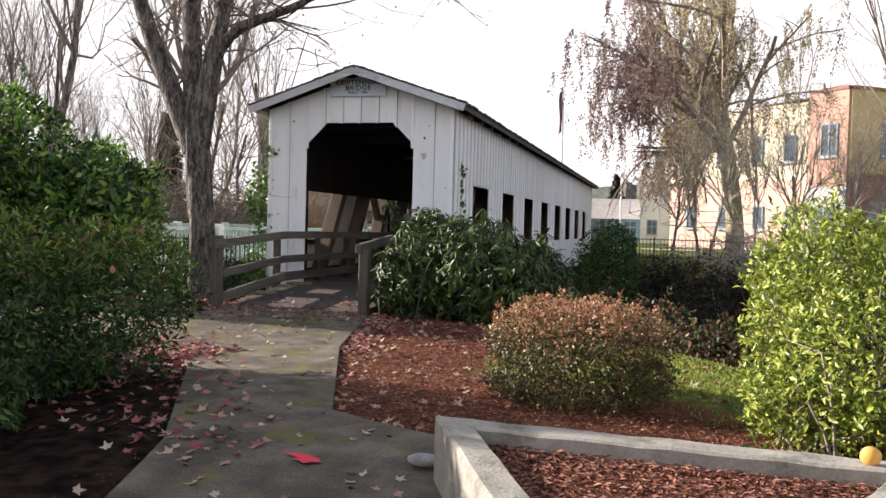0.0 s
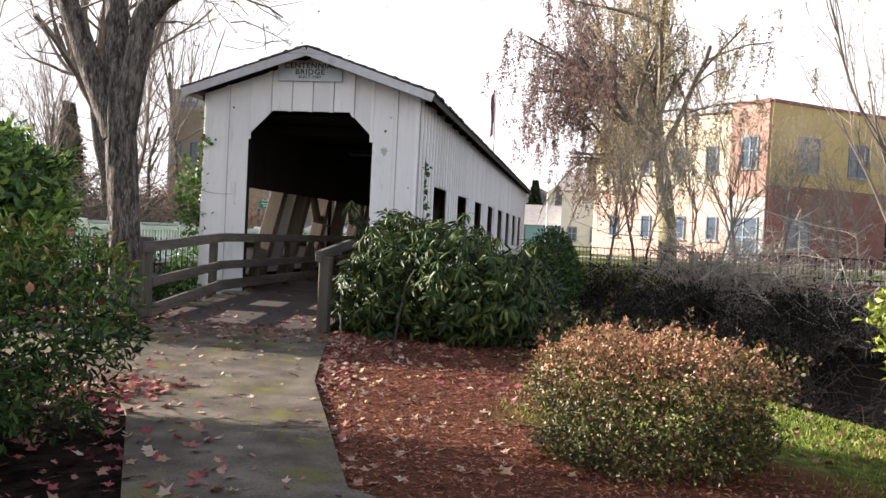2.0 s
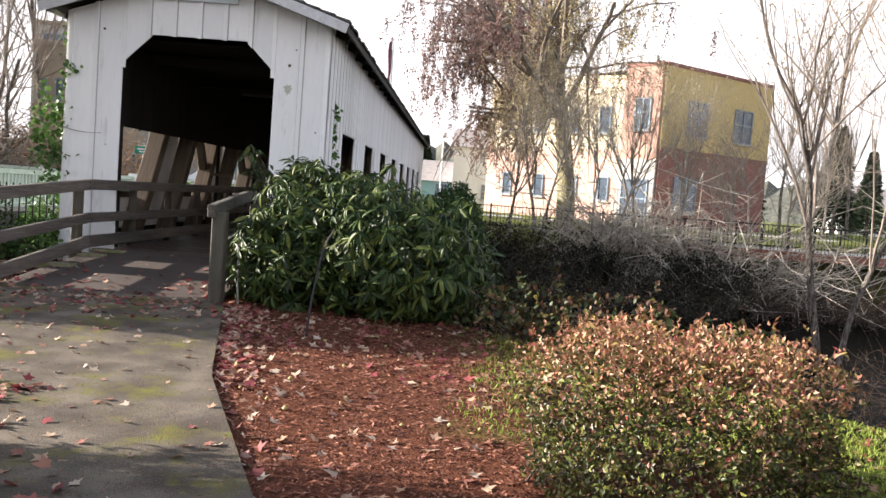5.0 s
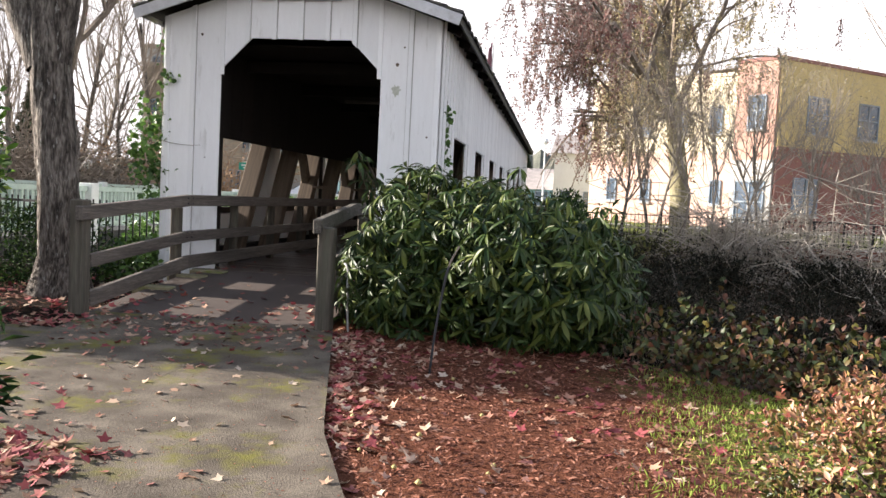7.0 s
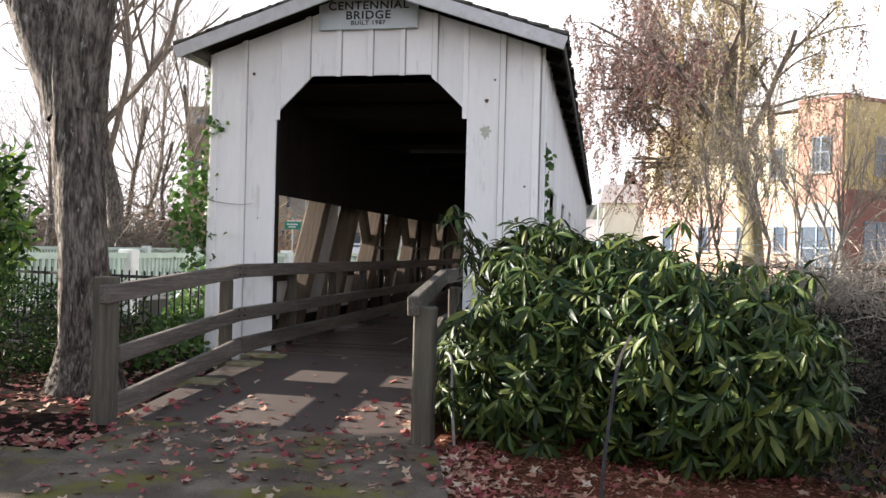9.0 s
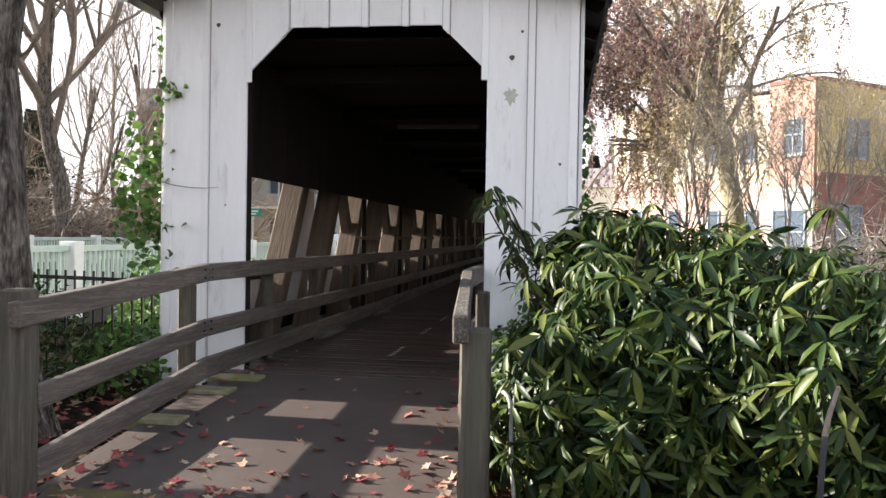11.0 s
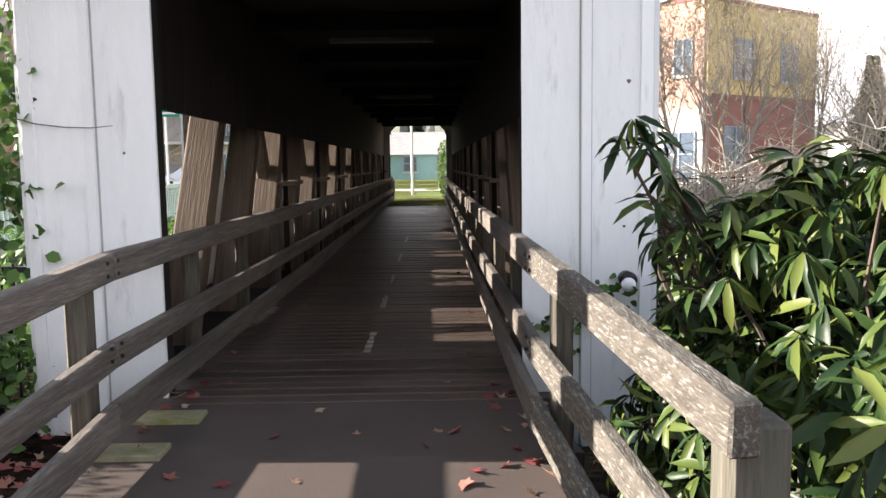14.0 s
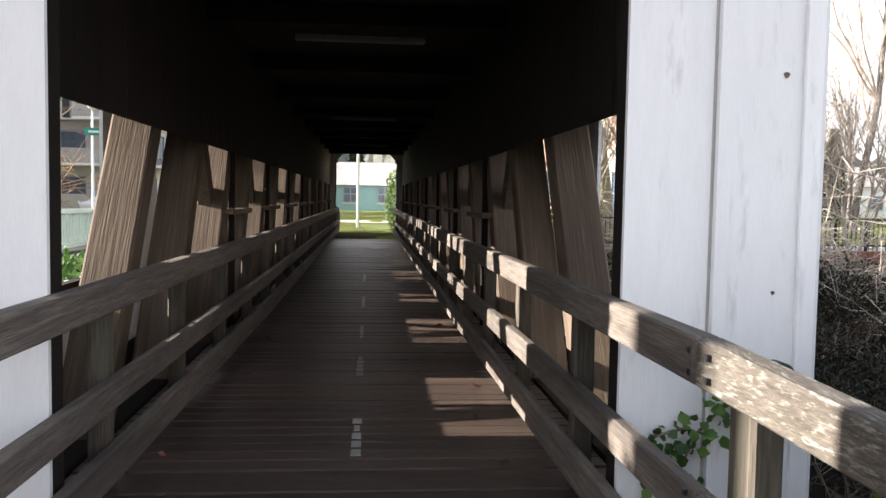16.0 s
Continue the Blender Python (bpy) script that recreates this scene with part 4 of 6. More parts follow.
# sprays above about .66 take the tips coloured as if sunlit
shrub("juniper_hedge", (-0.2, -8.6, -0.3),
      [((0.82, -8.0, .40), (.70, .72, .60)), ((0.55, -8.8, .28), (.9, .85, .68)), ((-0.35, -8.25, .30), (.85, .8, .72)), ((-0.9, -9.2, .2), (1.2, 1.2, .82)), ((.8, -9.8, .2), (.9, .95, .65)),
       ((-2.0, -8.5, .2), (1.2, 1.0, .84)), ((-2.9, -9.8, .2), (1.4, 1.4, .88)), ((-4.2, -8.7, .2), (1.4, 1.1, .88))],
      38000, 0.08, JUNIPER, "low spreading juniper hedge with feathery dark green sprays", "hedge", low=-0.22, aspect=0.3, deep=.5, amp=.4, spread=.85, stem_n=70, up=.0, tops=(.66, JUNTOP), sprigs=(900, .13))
P, D = shell(110, [((0.82, -8.0, .42), (.70, .72, .61)), ((0.55, -8.8, .30), (.9, .85, .69)), ((-0.35, -8.25, .32), (.85, .8, .73))], 0.55, .1)
tagged(leaf_mesh("leaf_litter", P, sphere_dirs(len(P)), D, .065, .05, FALLEN, None, True), "dry red leaves caught on the juniper hedge", "leaves", kind="stuff")
# the last blob stands apart, added to keep sun off the ramp top
shrub("laurel", (-4.6, -2.9, -0.3), [((-3.45, -3.5, 1.15), (1.1, .72, 1.15)), ((-4.6, -3.55, 1.25), (1.3, .78, 1.35)), ((-5.3, -3.6, 1.3), (.85, .8, 1.4)), ((-5.0, 0.05, 1.1), (.8, .55, 1.3))], 17000, 0.15, LAUREL,
      "tall laurel bush with glossy backlit leaves behind the hedge", "shrub", aspect=.40, broad=True, low=-.1, amp=.5, deep=.7, stem_n=110, stem_r=.018, sprigs=(320, .34))
# stands out of view, added to throw shade over the near path
shrub("laurel", (-3.9, -9.8, -0.3), [((-3.9, -9.15, 1.3), (1.3, 1.75, 1.65)), ((-3.9, -10.6, 1.4), (1.4, 1.8, 1.75)), ((-3.8, -12.8, 1.3), (1.5, 1.9, 1.7)), ((-4.2, -15.5, 1.3), (1.6, 1.9, 1.7)), ((-3.9, -10, .5), (1.2, 2.4, 1.0)), ((-3.9, -9.6, 1.2), (.8, 1.6, 1.2)), ((-3.9, -12.0, 1.2), (.8, 2.4, 1.2))], 24000, 0.20, LAUREL,
      "dense tall unseen laurel screen added to shade the near path", "hedge", aspect=.45, broad=True, low=-.1, amp=.3, deep=.8, stem_n=110, stem_r=.018, sprigs=(160, .3))
shrub("box_bush", (-3.8, -0.6, -0.3), [((-3.9, -0.7, .2), (1.2, .8, .60)), ((-3.35, -1.3, .15), (.6, .6, .65)), ((-2.8, -.55, .2), (.65, .5, .65)), ((-5.2, -1.0, .2), (1.2, .9, .65))], 9000, 0.07, JUNIPER, "low clipped dark green bush beside the tree", "shrub", low=-.25, aspect=.3, amp=.15)
shrub("salal_bush", (-2.0, 0.4, -0.3), [((-2.1, 0.0, -.02), (.45, .55, .40)), ((-2.5, 1.6, .05), (.55, 1.0, .75)), ((-2.45, 4.0, .0), (.5, 1.4, .85)), ((-2.45, 7.0, .0), (.5, 1.6, .85)), ((-2.45, 10.2, .0), (.5, 1.6, .85)), ((-2.45, 13.5, .0), (.5, 1.6, .8))],
      9500, 0.085, IVY, "broad-leaved green undergrowth along the bridge wall", "shrub", aspect=.6, broad=True, low=-.9, amp=.3, stem_n=40)


shrub("bramble", (4.9, -3.4, -.3), [((4.4, -3.3, -.12), (.55, .6, .30)), ((5.2, -3.5, -.18), (.6, .7, .32)), ((6.0, -4.1, -.2), (.7, .6, .30))], 3200, .06, BRAMBLE,
      "low bramble with dull green, yellow and russet leaves", "shrub", aspect=.6, broad=True, low=-.5, amp=.6, deep=.9, stem_n=60, stem_r=.006, stem_mat=DARKTWIG, sprigs=(80, .25))


def ivy(name, line, n, size, label, spread=.12):
    """Ivy that climbs along a line of points: a stem with lobed leaves."""
    line = np.array(line, float)
    t = thing(name, line[0], label, "ivy")
    s = np.linspace(0, 1, len(line))
    q = rng.random(n)
    P = np.stack([np.interp(q, s, line[:, k]) for k in range(3)], 1) + np.clip(rng.normal(size=(n, 3)), -1.3, 1.3) * spread * np.array([1, .5, 1])
    A = unit(rng.normal(size=(n, 3)) + np.array([0, -.3, -.5]))
    N = unit(rng.normal(size=(n, 3)) * .5 + np.array([0, -1, .3]))
    L = size * rng.uniform(.6, 1.3, n)
    leaf_mesh("foliage", P, A, N, L, L * .85, IVY, t, True)
    V, F = tubes([(line, np.full(len(line), .006))], 5)
    mesh_part("stem", V, F, TWIG, t)
    return t


ivy("ivy", [(-1.80, .05, .95), (-1.95, .1, 1.2), (-2.0, .12, 1.45), (-1.97, .1, 1.7), (-1.88, .08, 1.95)], 480, .075, "ivy clump hanging from the corner of the white wall", .19)
ivy("ivy", [(-1.79, .0, 1.9), (-1.80, .0, 2.3), (-1.70, -.06, 2.38), (-1.62, -.06, 2.36)], 45, .06, "thin ivy shoot on the white corner board", .05)
ivy("ivy", [(-1.79, .05, 2.4), (-1.81, .05, 2.75), (-1.80, .03, 3.0)], 36, .06, "thin ivy shoot below the eave", .05)
ivy("ivy", [(1.80, .35, 1.2), (1.79, .36, 1.8), (1.80, .34, 2.25)], 110, .06, "ivy climbing the side boards by the corner", .05)
ivy("ivy", [(1.20, -.08, .18), (1.30, -.07, .42), (1.45, -.10, .60), (1.60, -.12, .50)], 120, .048, "ivy creeping up the foot of the white wall", .06)
ivy("ivy", [(1.05, -.06, .34), (1.16, -.06, .42), (1.28, -.06, .45)], 26, .04, "small ivy tendril on the white wall", .03)


dry = thing("dry_twig", (-1.6, -.06, 1.56), "thin dry vine twig across the white boards", "twig")
V, F = tubes([([(-1.78, -.065, 1.60), (-1.66, -.07, 1.565), (-1.5, -.068, 1.545), (-1.36, -.068, 1.54), (-1.24, -.07, 1.55)], [.004, .004, .0035, .003, .002])], 5)
mesh_part("stem", V, F, TWIG, dry)


# maple: trunk and limbs set one by one, then forking twigs
def smooth_line(pts, n=14):
    pts = np.array(pts, float)
    s = np.linspace(0, 1, len(pts))
    q = np.linspace(0, 1, n)
    out = []
    for v in q:
        i = min(int(v * (len(pts) - 1)), len(pts) - 2)
        f = v * (len(pts) - 1) - i
        p0, p1, p2, p3 = pts[max(i - 1, 0)], pts[i], pts[i + 1], pts[min(i + 2, len(pts) - 1)]
        out.append(.5 * (2 * p1 + (p2 - p0) * f + (2 * p0 - 5 * p1 + 4 * p2 - p3) * f * f + (3 * p1 - 3 * p2 + p3 - p0) * f ** 3))
    return np.array(out)


maple = thing("maple_tree", (-2.15, -1.6, -0.25), "bare maple tree with furrowed grey bark and lichen", "tree")
MX = -.045
trunk = smooth_line([(-2.07, -1.6, -.35), (-2.08, -1.6, .2), (-2.12, -1.6, 1.0), (-2.22, -1.6, 2.0), (-2.30, -1.58, 2.9), (-2.38, -1.52, 3.7)], 26) + np.array([MX, 0, 0])
tr_r = np.interp(trunk[:, 2], [-.35, -.1, .25, 1.0, 2.2, 2.6, 3.1, 3.7], [.42, .31, .225, .205, .205, .225, .19, .12])
V, F = tubes([(trunk, tr_r)], 22)
V = [(x + .022 * math.sin(9 * math.atan2(y + 1.6, x + 2.34) + 2.0 * z) + .02 * noise.noise((x * 5, y * 5, z * 1.1)), y + .022 * math.cos(8 * math.atan2(y + 1.6, x + 2.34) - z) + .02 * noise.noise((x * 5 + 9, y * 5, z)), z) for x, y, z in V]
mesh_part("trunk", V, F, BARK, maple, smooth=True)
limbs = [([(-2.30, -1.6, 2.25), (-2.85, -1.7, 3.6), (-3.2, -1.8, 4.6), (-3.5, -1.9, 5.8), (-3.7, -2, 7.6)], .20, .06),
         ([(-2.28, -1.6, 2.3), (-2.42, -1.5, 3.8), (-2.55, -1.4, 5.0), (-2.5, -1.2, 6.4), (-2.6, -1, 8.4)], .20, .06),
         ([(-2.22, -1.6, 2.3), (-1.98, -1.6, 3.7), (-1.85, -1.5, 4.6), (-1.6, -1.5, 5.8), (-1.4, -1.3, 7.8)], .20, .06),
         ([(-1.95, -1.6, 3.75), (-1.55, -1.7, 4.15), (-.95, -1.8, 4.35), (-.2, -1.9, 4.55), (.55, -2.0, 5.0), (1.3, -2.0, 5.15)], .10, .03),
         ([(-2.55, -1.4, 4.6), (-2.2, -1.8, 5.2), (-1.2, -2.2, 5.6), (.2, -2.5, 5.6), (1.6, -2.7, 5.2)], .07, .02)]
twigs = []
for i, (pts, r0, r1) in enumerate(limbs):
    ln = smooth_line(pts, 18) + np.array([MX, 0, 0])
    V, F = tubes([(ln, np.linspace(r0, r1, 18))], 12)
    mesh_part("limb", V, F, BARK, maple, smooth=True)
    for k in range(13):
        j = int(rng.integers(4, 18))
        d = unit(rng.normal(size=3) + np.array([.55 if i > 1 else .1, 0, .3 if i > 2 else .35]))
        for lv in limb_rows(ln[j], d, rng.uniform(.9, 2.0), .020, 3, .6, .02, (6, 5), .0, int(rng.integers(1e6)), 5):
            twigs += [w for w in lv if np.array(w[0])[:, 2].min() > 3.6 or np.array(w[0])[:, 0].max() < -1.95]
V, F = tubes(twigs, 4)
mesh_part("twig_crown", V, F, TWIG, maple)["kind"] = "stuff"
P = np.concatenate([np.array(t[0])[-1:] for t in twigs])
P = P[rng.choice(len(P), 420)]
leaf_mesh("leaf_remnant", P, unit(rng.normal(size=P.shape) + np.array([0, 0, -1.2])), rng.normal(size=P.shape), .05, .035, MAROON, maple)["kind"] = "stuff"

# stake, cable, rock, fruit, paint mark
stake = thing("stake", (2.43, -4.12, -0.25), "thin dark bent metal stake leaning in the mulch", "stake")
V, F = tubes([(smooth_line([(2.40, -4.14, -.3), (2.42, -4.08, .05), (2.455, -4.0, .38), (2.48, -3.95, .54)], 12), np.full(12, .0095))], 8)
mesh_part("rod", V, F, INK, stake, smooth=True)
V, F = tubes([(smooth_line([(2.478, -3.952, .53), (2.50, -3.92, .60), (2.545, -3.87, .69)], 6), np.linspace(.010, .007, 6))], 8)
mesh_part("tip", V, F, TWIG, stake, "pale bare tip", smooth=True)
cable = thing("cable", (1.42, -2.75, -0.2), "loose grey cable hanging beside the rail post", "cable")
V, F = tubes([(smooth_line([(1.36, -2.66, .40), (1.40, -2.7, .35), (1.41, -2.72, .1), (1.44, -2.75, -.24)], 10), np.full(10, .011))], 7)
mesh_part("wire", V, F, GREYW, cable, smooth=True)


def stone(name, loc, size, mat, label, category, flat=.5, rough=.18):
    bm = bmesh.new()
    bmesh.ops.create_icosphere(bm, subdivisions=3, radius=1)
    for v in bm.verts:
        v.co *= 1 + rough * noise.noise(v.co * 1.7 + Vector(loc))
        v.co = Vector((v.co.x * size, v.co.y * size * .75, v.co.z * size * flat))
    ob = part(name, bm, mat, None, "", True)
    ob.location = loc
    return tagged(ob, label, category)


stone("rock", (4.17, -9.58, -0.19), .085, ROCKM, "flat grey stone lying on the path by the planter", "rock", .42)
stone("orange_fruit", (6.30, -9.94, 0.142), .044, ORANGE, "small orange fruit lying on the planter edge", "fruit", .98, .04)
bm = bmesh.new()
for cx, cy, rx, ry in ((3.44, -9.62, .10, .022), (3.54, -9.70, .075, .05), (3.50, -9.66, .07, .03)):
    a = [bm.verts.new((cx + rx * (1 + .25 * math.sin(5 * q + cx * 40)) * math.cos(q), cy + ry * (1 + .3 * math.cos(4 * q)) * math.sin(q), -0.222 + .0012 * (rx * 10 % 3))) for q in np.linspace(0, 2 * math.pi, 22, endpoint=False)]
    bm.faces.new(a)
tagged(part("paint_mark", bm, REDPAINT), "bright red spray paint mark on the concrete", "paint mark")

# planter
planter = thing("planter", (5.4, -10.6, -0.25), "low triangular weathered concrete planter wall filled with mulch", "planter")
A, B, C = Vector((4.28, -9.76)), Vector((6.66, -9.84)), Vector((5.42, -12.25))
ctr = (A + B + C) / 3
for p, q in ((A, B), (B, C), (C, A)):
    n = Vector((q.y - p.y, p.x - q.x)).normalized()
    if n.dot(ctr - p) < 0:
        n = -n
    tops = .105
    bm = bmesh.new()
    k = 12
    rows = []
    for i in range(k + 1):
        f = i / k
        o = p.lerp(q, f)
        o2 = (p + (ctr - p) * .225).lerp(q + (ctr - q) * .225, f)
        w = .004 * math.sin(i * 2.3)
        rows.append([bm.verts.new(v) for v in ((o.x, o.y, -.4), (o.x, o.y, tops - .015 + w), (o.x + n.x * .015, o.y + n.y * .015, tops + w), (o2.x - n.x * .012, o2.y - n.y * .012, tops + w), (o2.x, o2.y, tops - .012 + w), (o2.x, o2.y, -.4))])
    for r0, r1 in zip(rows[:-1], rows[1:]):
        for j in range(6):
            j2 = (j + 1) % 6
            bm.faces.new((r0[j], r0[j2], r1[j2], r1[j]))
    bm.faces.new(rows[0]), bm.faces.new(rows[-1][::-1])
    part("wall_side", bm, KERB, planter)
inner = [tuple(v + (ctr - v) * .19) for v in (A, B, C)]
prism("soil", inner, -.3, 0.02, MULCH, planter)


def scatter_in(poly_test, lo, hi, n):
    p = np.empty((0, 2))
    while len(p) < n:
        q = rng.uniform(lo, hi, (n * 2, 2))
        p = np.concatenate([p, q[poly_test(q[:, 0], q[:, 1])]])
    return p[:n]


def in_tri(x, y):
    def s(a, b):
        return (b[0] - a[0]) * (y - a[1]) - (b[1] - a[1]) * (x - a[0])
    d = [s(inner[i], inner[(i + 1) % 3]) for i in range(3)]
    return ((d[0] > 0) & (d[1] > 0) & (d[2] > 0)) | ((d[0] < 0) & (d[1] < 0) & (d[2] < 0))


def right_edge(y):
    return np.interp(y, [-10.3, -8.95, -8.7, -5.8, -2.75], [4.6, 4.3, 3.25, 2.1, 1.30])


def left_edge(y):
    return np.interp(y, [-9.6, -7.3, -5.3, -2.75], [2.55, 1.25, -.5, -1.0])


def lying(name, xy, z, size, mat, label, category, kind="stuff", aspect=.35, curl=.5, parent=None):
    n = len(xy)
    P = np.stack([xy[:, 0], xy[:, 1], z], 1)
    a = rng.uniform(0, 6.28, n)
    A = np.stack([np.cos(a), np.sin(a), rng.uniform(-.15, curl, n)], 1)
    N = np.stack([rng.normal(size=n) * .3, rng.normal(size=n) * .3, np.ones(n)], 1)
    L = size * rng.uniform(.5, 1.4, n)
    return tagged(leaf_mesh(name, P, A, N, L, L * aspect, mat, parent, False, .1), label, category, kind=kind)


xy = scatter_in(in_tri, (4.2, -12.3), (6.7, -9.7), 9000)
lying("planter_chips", xy, np.full(len(xy), .024) + rng.uniform(0, .012, len(xy)), .034, CHIP, "reddish bark chips in the concrete planter", "mulch")
xy = scatter_in(lambda x, y: (x > right_edge(y) + .02) & (y < near_bank(x) + .3) & (x < 4.4 + .1 * (y + 6) + 2.5 * step((-7.2 - y) / .6)) & ~((x > 4.1) & (y < -9.4)), (1.3, -9.0), (6.5, -1.2), 26000)
lying("bark_chips", xy, ground_z(xy[:, 0], xy[:, 1]) + rng.uniform(.0, .012, len(xy)), .034, CHIP, "reddish bark mulch chips on the flower bed", "mulch")
xy = scatter_in(lambda x, y: (x - 3.8 - 1.7 * step((-6.5 - y) / .7) + .3 * np.sin(x * 3.7 + y * 2) * np.cos(y * 3.1) > rng.random(x.shape) * .9) & (y < near_bank(x) + .4) & (y > -7.75), (3.4, -7.75), (9.5, -2.5), 24000)
P = np.stack([xy[:, 0], xy[:, 1], ground_z(xy[:, 0], xy[:, 1])], 1)
A = unit(rng.normal(size=P.shape) * .55 + np.array([0, 0, 1]))
tagged(leaf_mesh("grass", P, A, rng.normal(size=P.shape), rng.uniform(.02, .055, len(P)), .006, GRASSM), "short mossy lawn grass beside the flower bed", "grass", kind="stuff")


def star_leaves(name, P, N, size, mat, label, kind="stuff"):
    """Maple leaves: five-pointed, curled, lying about."""
    n = len(P)
    N = unit(N)
    A = unit(np.cross(N, rng.normal(size=N.shape)))
    B = np.cross(N, A)
    ang = np.linspace(0, 2 * np.pi, 10, endpoint=False)
    rad = np.array([1.0, .42, .85, .40, .55, .30, .55, .40, .85, .42])
    S = size * rng.uniform(.55, 1.25, n)
    cup = rng.uniform(-.1, .45, n)
    ring = P[:, None] + S[:, None, None] * rad[None, :, None] * (np.cos(ang)[None, :, None] * A[:, None] + np.sin(ang)[None, :, None] * B[:, None]) \
        + (S * cup)[:, None, None] * (rad ** 2 * rng.uniform(.3, 1.2, (n, 10)))[..., None] * N[:, None]
    V = np.concatenate([P[:, None], ring], 1).reshape(-1, 3)
    f = np.array([(0, i + 1, (i + 1) % 10 + 1) for i in range(10)])
    F = (np.arange(n)[:, None, None] * 11 + f[None]).reshape(-1, 3)
    me = bpy.data.meshes.new(name)
    me.from_pydata(V.tolist(), [], F.tolist())
    me.materials.append(mat)
    return tagged(new(name, me), label, "leaves", kind=kind)


def litter(name, xy, z, size, label, mat=None):
    P = np.stack([xy[:, 0], xy[:, 1], z + .006], 1)
    N = np.stack([rng.normal(size=len(xy)) * .35, rng.normal(size=len(xy)) * .35, np.ones(len(xy))], 1)
    return star_leaves(name, P, N, size, mat or FALLEN, label)


def path_z(y):
    return -0.235 + 0.05 * step((np.asarray(y) + 9) / 6)


xy = scatter_in(lambda x, y: (x > left_edge(y)) & (x < right_edge(y)), (-1, -11), (4.2, -2.9), 240)
litter("path_leaves", xy, path_z(xy[:, 1]), .046, "dry maple leaves scattered on the concrete path", TANLEAF)
xy = scatter_in(lambda x, y: (x > left_edge(y)) & (x < right_edge(y)), (-1, -11), (4.2, -2.9), 2600)
lying("path_debris", xy, path_z(xy[:, 1]) + .002, .014, CHIP, "bits of bark and leaf scattered on the concrete path", "debris", curl=.15, aspect=.5)
xy = scatter_in(lambda x, y: (x > left_edge(y) + .02) & (x < right_edge(y) - .02) & (rng.random(x.shape) < np.exp(-(y + 2.9) ** 2 * 1.1)), (-1, -5), (2, -2.9), 260)
litter("foot_leaves", xy, path_z(xy[:, 1]), .045, "dry pinkish maple leaves at the foot of the ramp")
xy = scatter_in(lambda x, y: (np.abs(x - left_edge(y) - .25) < .45 * rng.random(x.shape) + .15), (-1.2, -9.9), (3.2, -5.2), 190)
litter("edge_leaves", xy, path_z(xy[:, 1]) + .005, .055, "drift of red maple leaves along the hedge side of the path")
xy = scatter_in(lambda x, y: np.hypot((x - .85) / .55, (y + 6.7) / .6) < .35 + .65 * rng.random(x.shape), (.1, -7.4), (1.6, -6.0), 240)
litter("drift_leaves", xy, path_z(xy[:, 1]) + .006, .055, "heap of red and tan maple leaves at the hedge foot")
xy = scatter_in(lambda x, y: (x < left_edge(y)) & (x > left_edge(y) - 1.7 * rng.random(x.shape)) & (y < -6.0), (-2.0, -9.6), (2.6, -4.5), 300)
litter("hedge_leaves", xy, ground_z(xy[:, 0], xy[:, 1]), .052, "brown and red maple leaves on the shade-dark soil under the hedge")
xy = scatter_in(lambda x, y: (x > right_edge(y) + .02) & (x < right_edge(y) + .12 + 1.6 * rng.random(x.shape) ** 2.2), (1.2, -8.6), (4.6, -2.6), 300)
litter("bed_leaves", xy, ground_z(xy[:, 0], xy[:, 1]), .055, "red and pale maple leaves on the mulch bed", TANLEAF)
xy = scatter_in(lambda x, y: (x > right_edge(y) + .01) & (x < right_edge(y) + .5 * rng.random(x.shape) ** 1.5), (1.2, -6.0), (3.2, -2.8), 380)
litter("crimson_leaves", xy, ground_z(xy[:, 0], xy[:, 1]) + .008, .05, "drift of crimson maple leaves along the path edge")
xy = scatter_in(lambda x, y: (y < near_bank(x) + 1.5) & (y > -4.5 - .8 * (x - 2)) & (x > right_edge(y)), (1.5, -7), (8, -1), 1600)
litter("bush_leaves", xy, ground_z(xy[:, 0], xy[:, 1]), .06, "dark red fallen leaves under the rhododendron")
xy = scatter_in(lambda x, y: rng.random(x.shape) < np.exp(-np.abs(y + 2.75) * 2.2) + .10 + .5 * (np.abs(x) > .85), (-1.0, -3.1), (1.15, 0.3), 230)
litter("ramp_leaves", xy, np.interp(xy[:, 1], [-2.88, -2.4, -1.0, -.18], [-.20, -.152, -.018, .003]), .055, "red maple leaves on the ramp")
xy = scatter_in(lambda x, y: np.abs(x) > .7, (-.95, 0.3), (.95, 6), 26)
litter("deck_leaves", xy, np.full(len(xy), .004), .045, "a few red leaves along the edges of the bridge deck")
xy = scatter_in(lambda x, y: (x < left_edge(y)) & (y > -3.55), (-4.5, -3.55), (-1.0, .2), 1100)
litter("tree_leaves", xy, ground_z(xy[:, 0], xy[:, 1]), .06, "thick red leaf litter round the foot of the maple")
xy = scatter_in(lambda x, y: (x < left_edge(y)) & (rng.random(x.shape) < .25 + .75 * (y < -5.3)), (-4.5, -5.85), (.1, -3.65), 230)
litter("side_path_leaves", xy, path_z(xy[:, 1]) - .004, .05, "dry maple leaves scattered on the mossy side path", TANLEAF)
xy = scatter_in(lambda x, y: (x < left_edge(y)) & (np.abs(y + 3.6 - .12 * np.sin(x * 5)) < .28 * rng.random(x.shape) ** .5), (-4.0, -4.0), (-.8, -3.3), 420)
litter("border_leaves", xy, np.maximum(path_z(xy[:, 1]) - .002, ground_z(xy[:, 0], xy[:, 1])), .055, "drift of maple leaves along the edge of the side path")
xy = scatter_in(lambda x, y: (x > right_edge(y) + .1), (1.5, -7.0), (3.9, -3.4), 24)
V, F = [], []
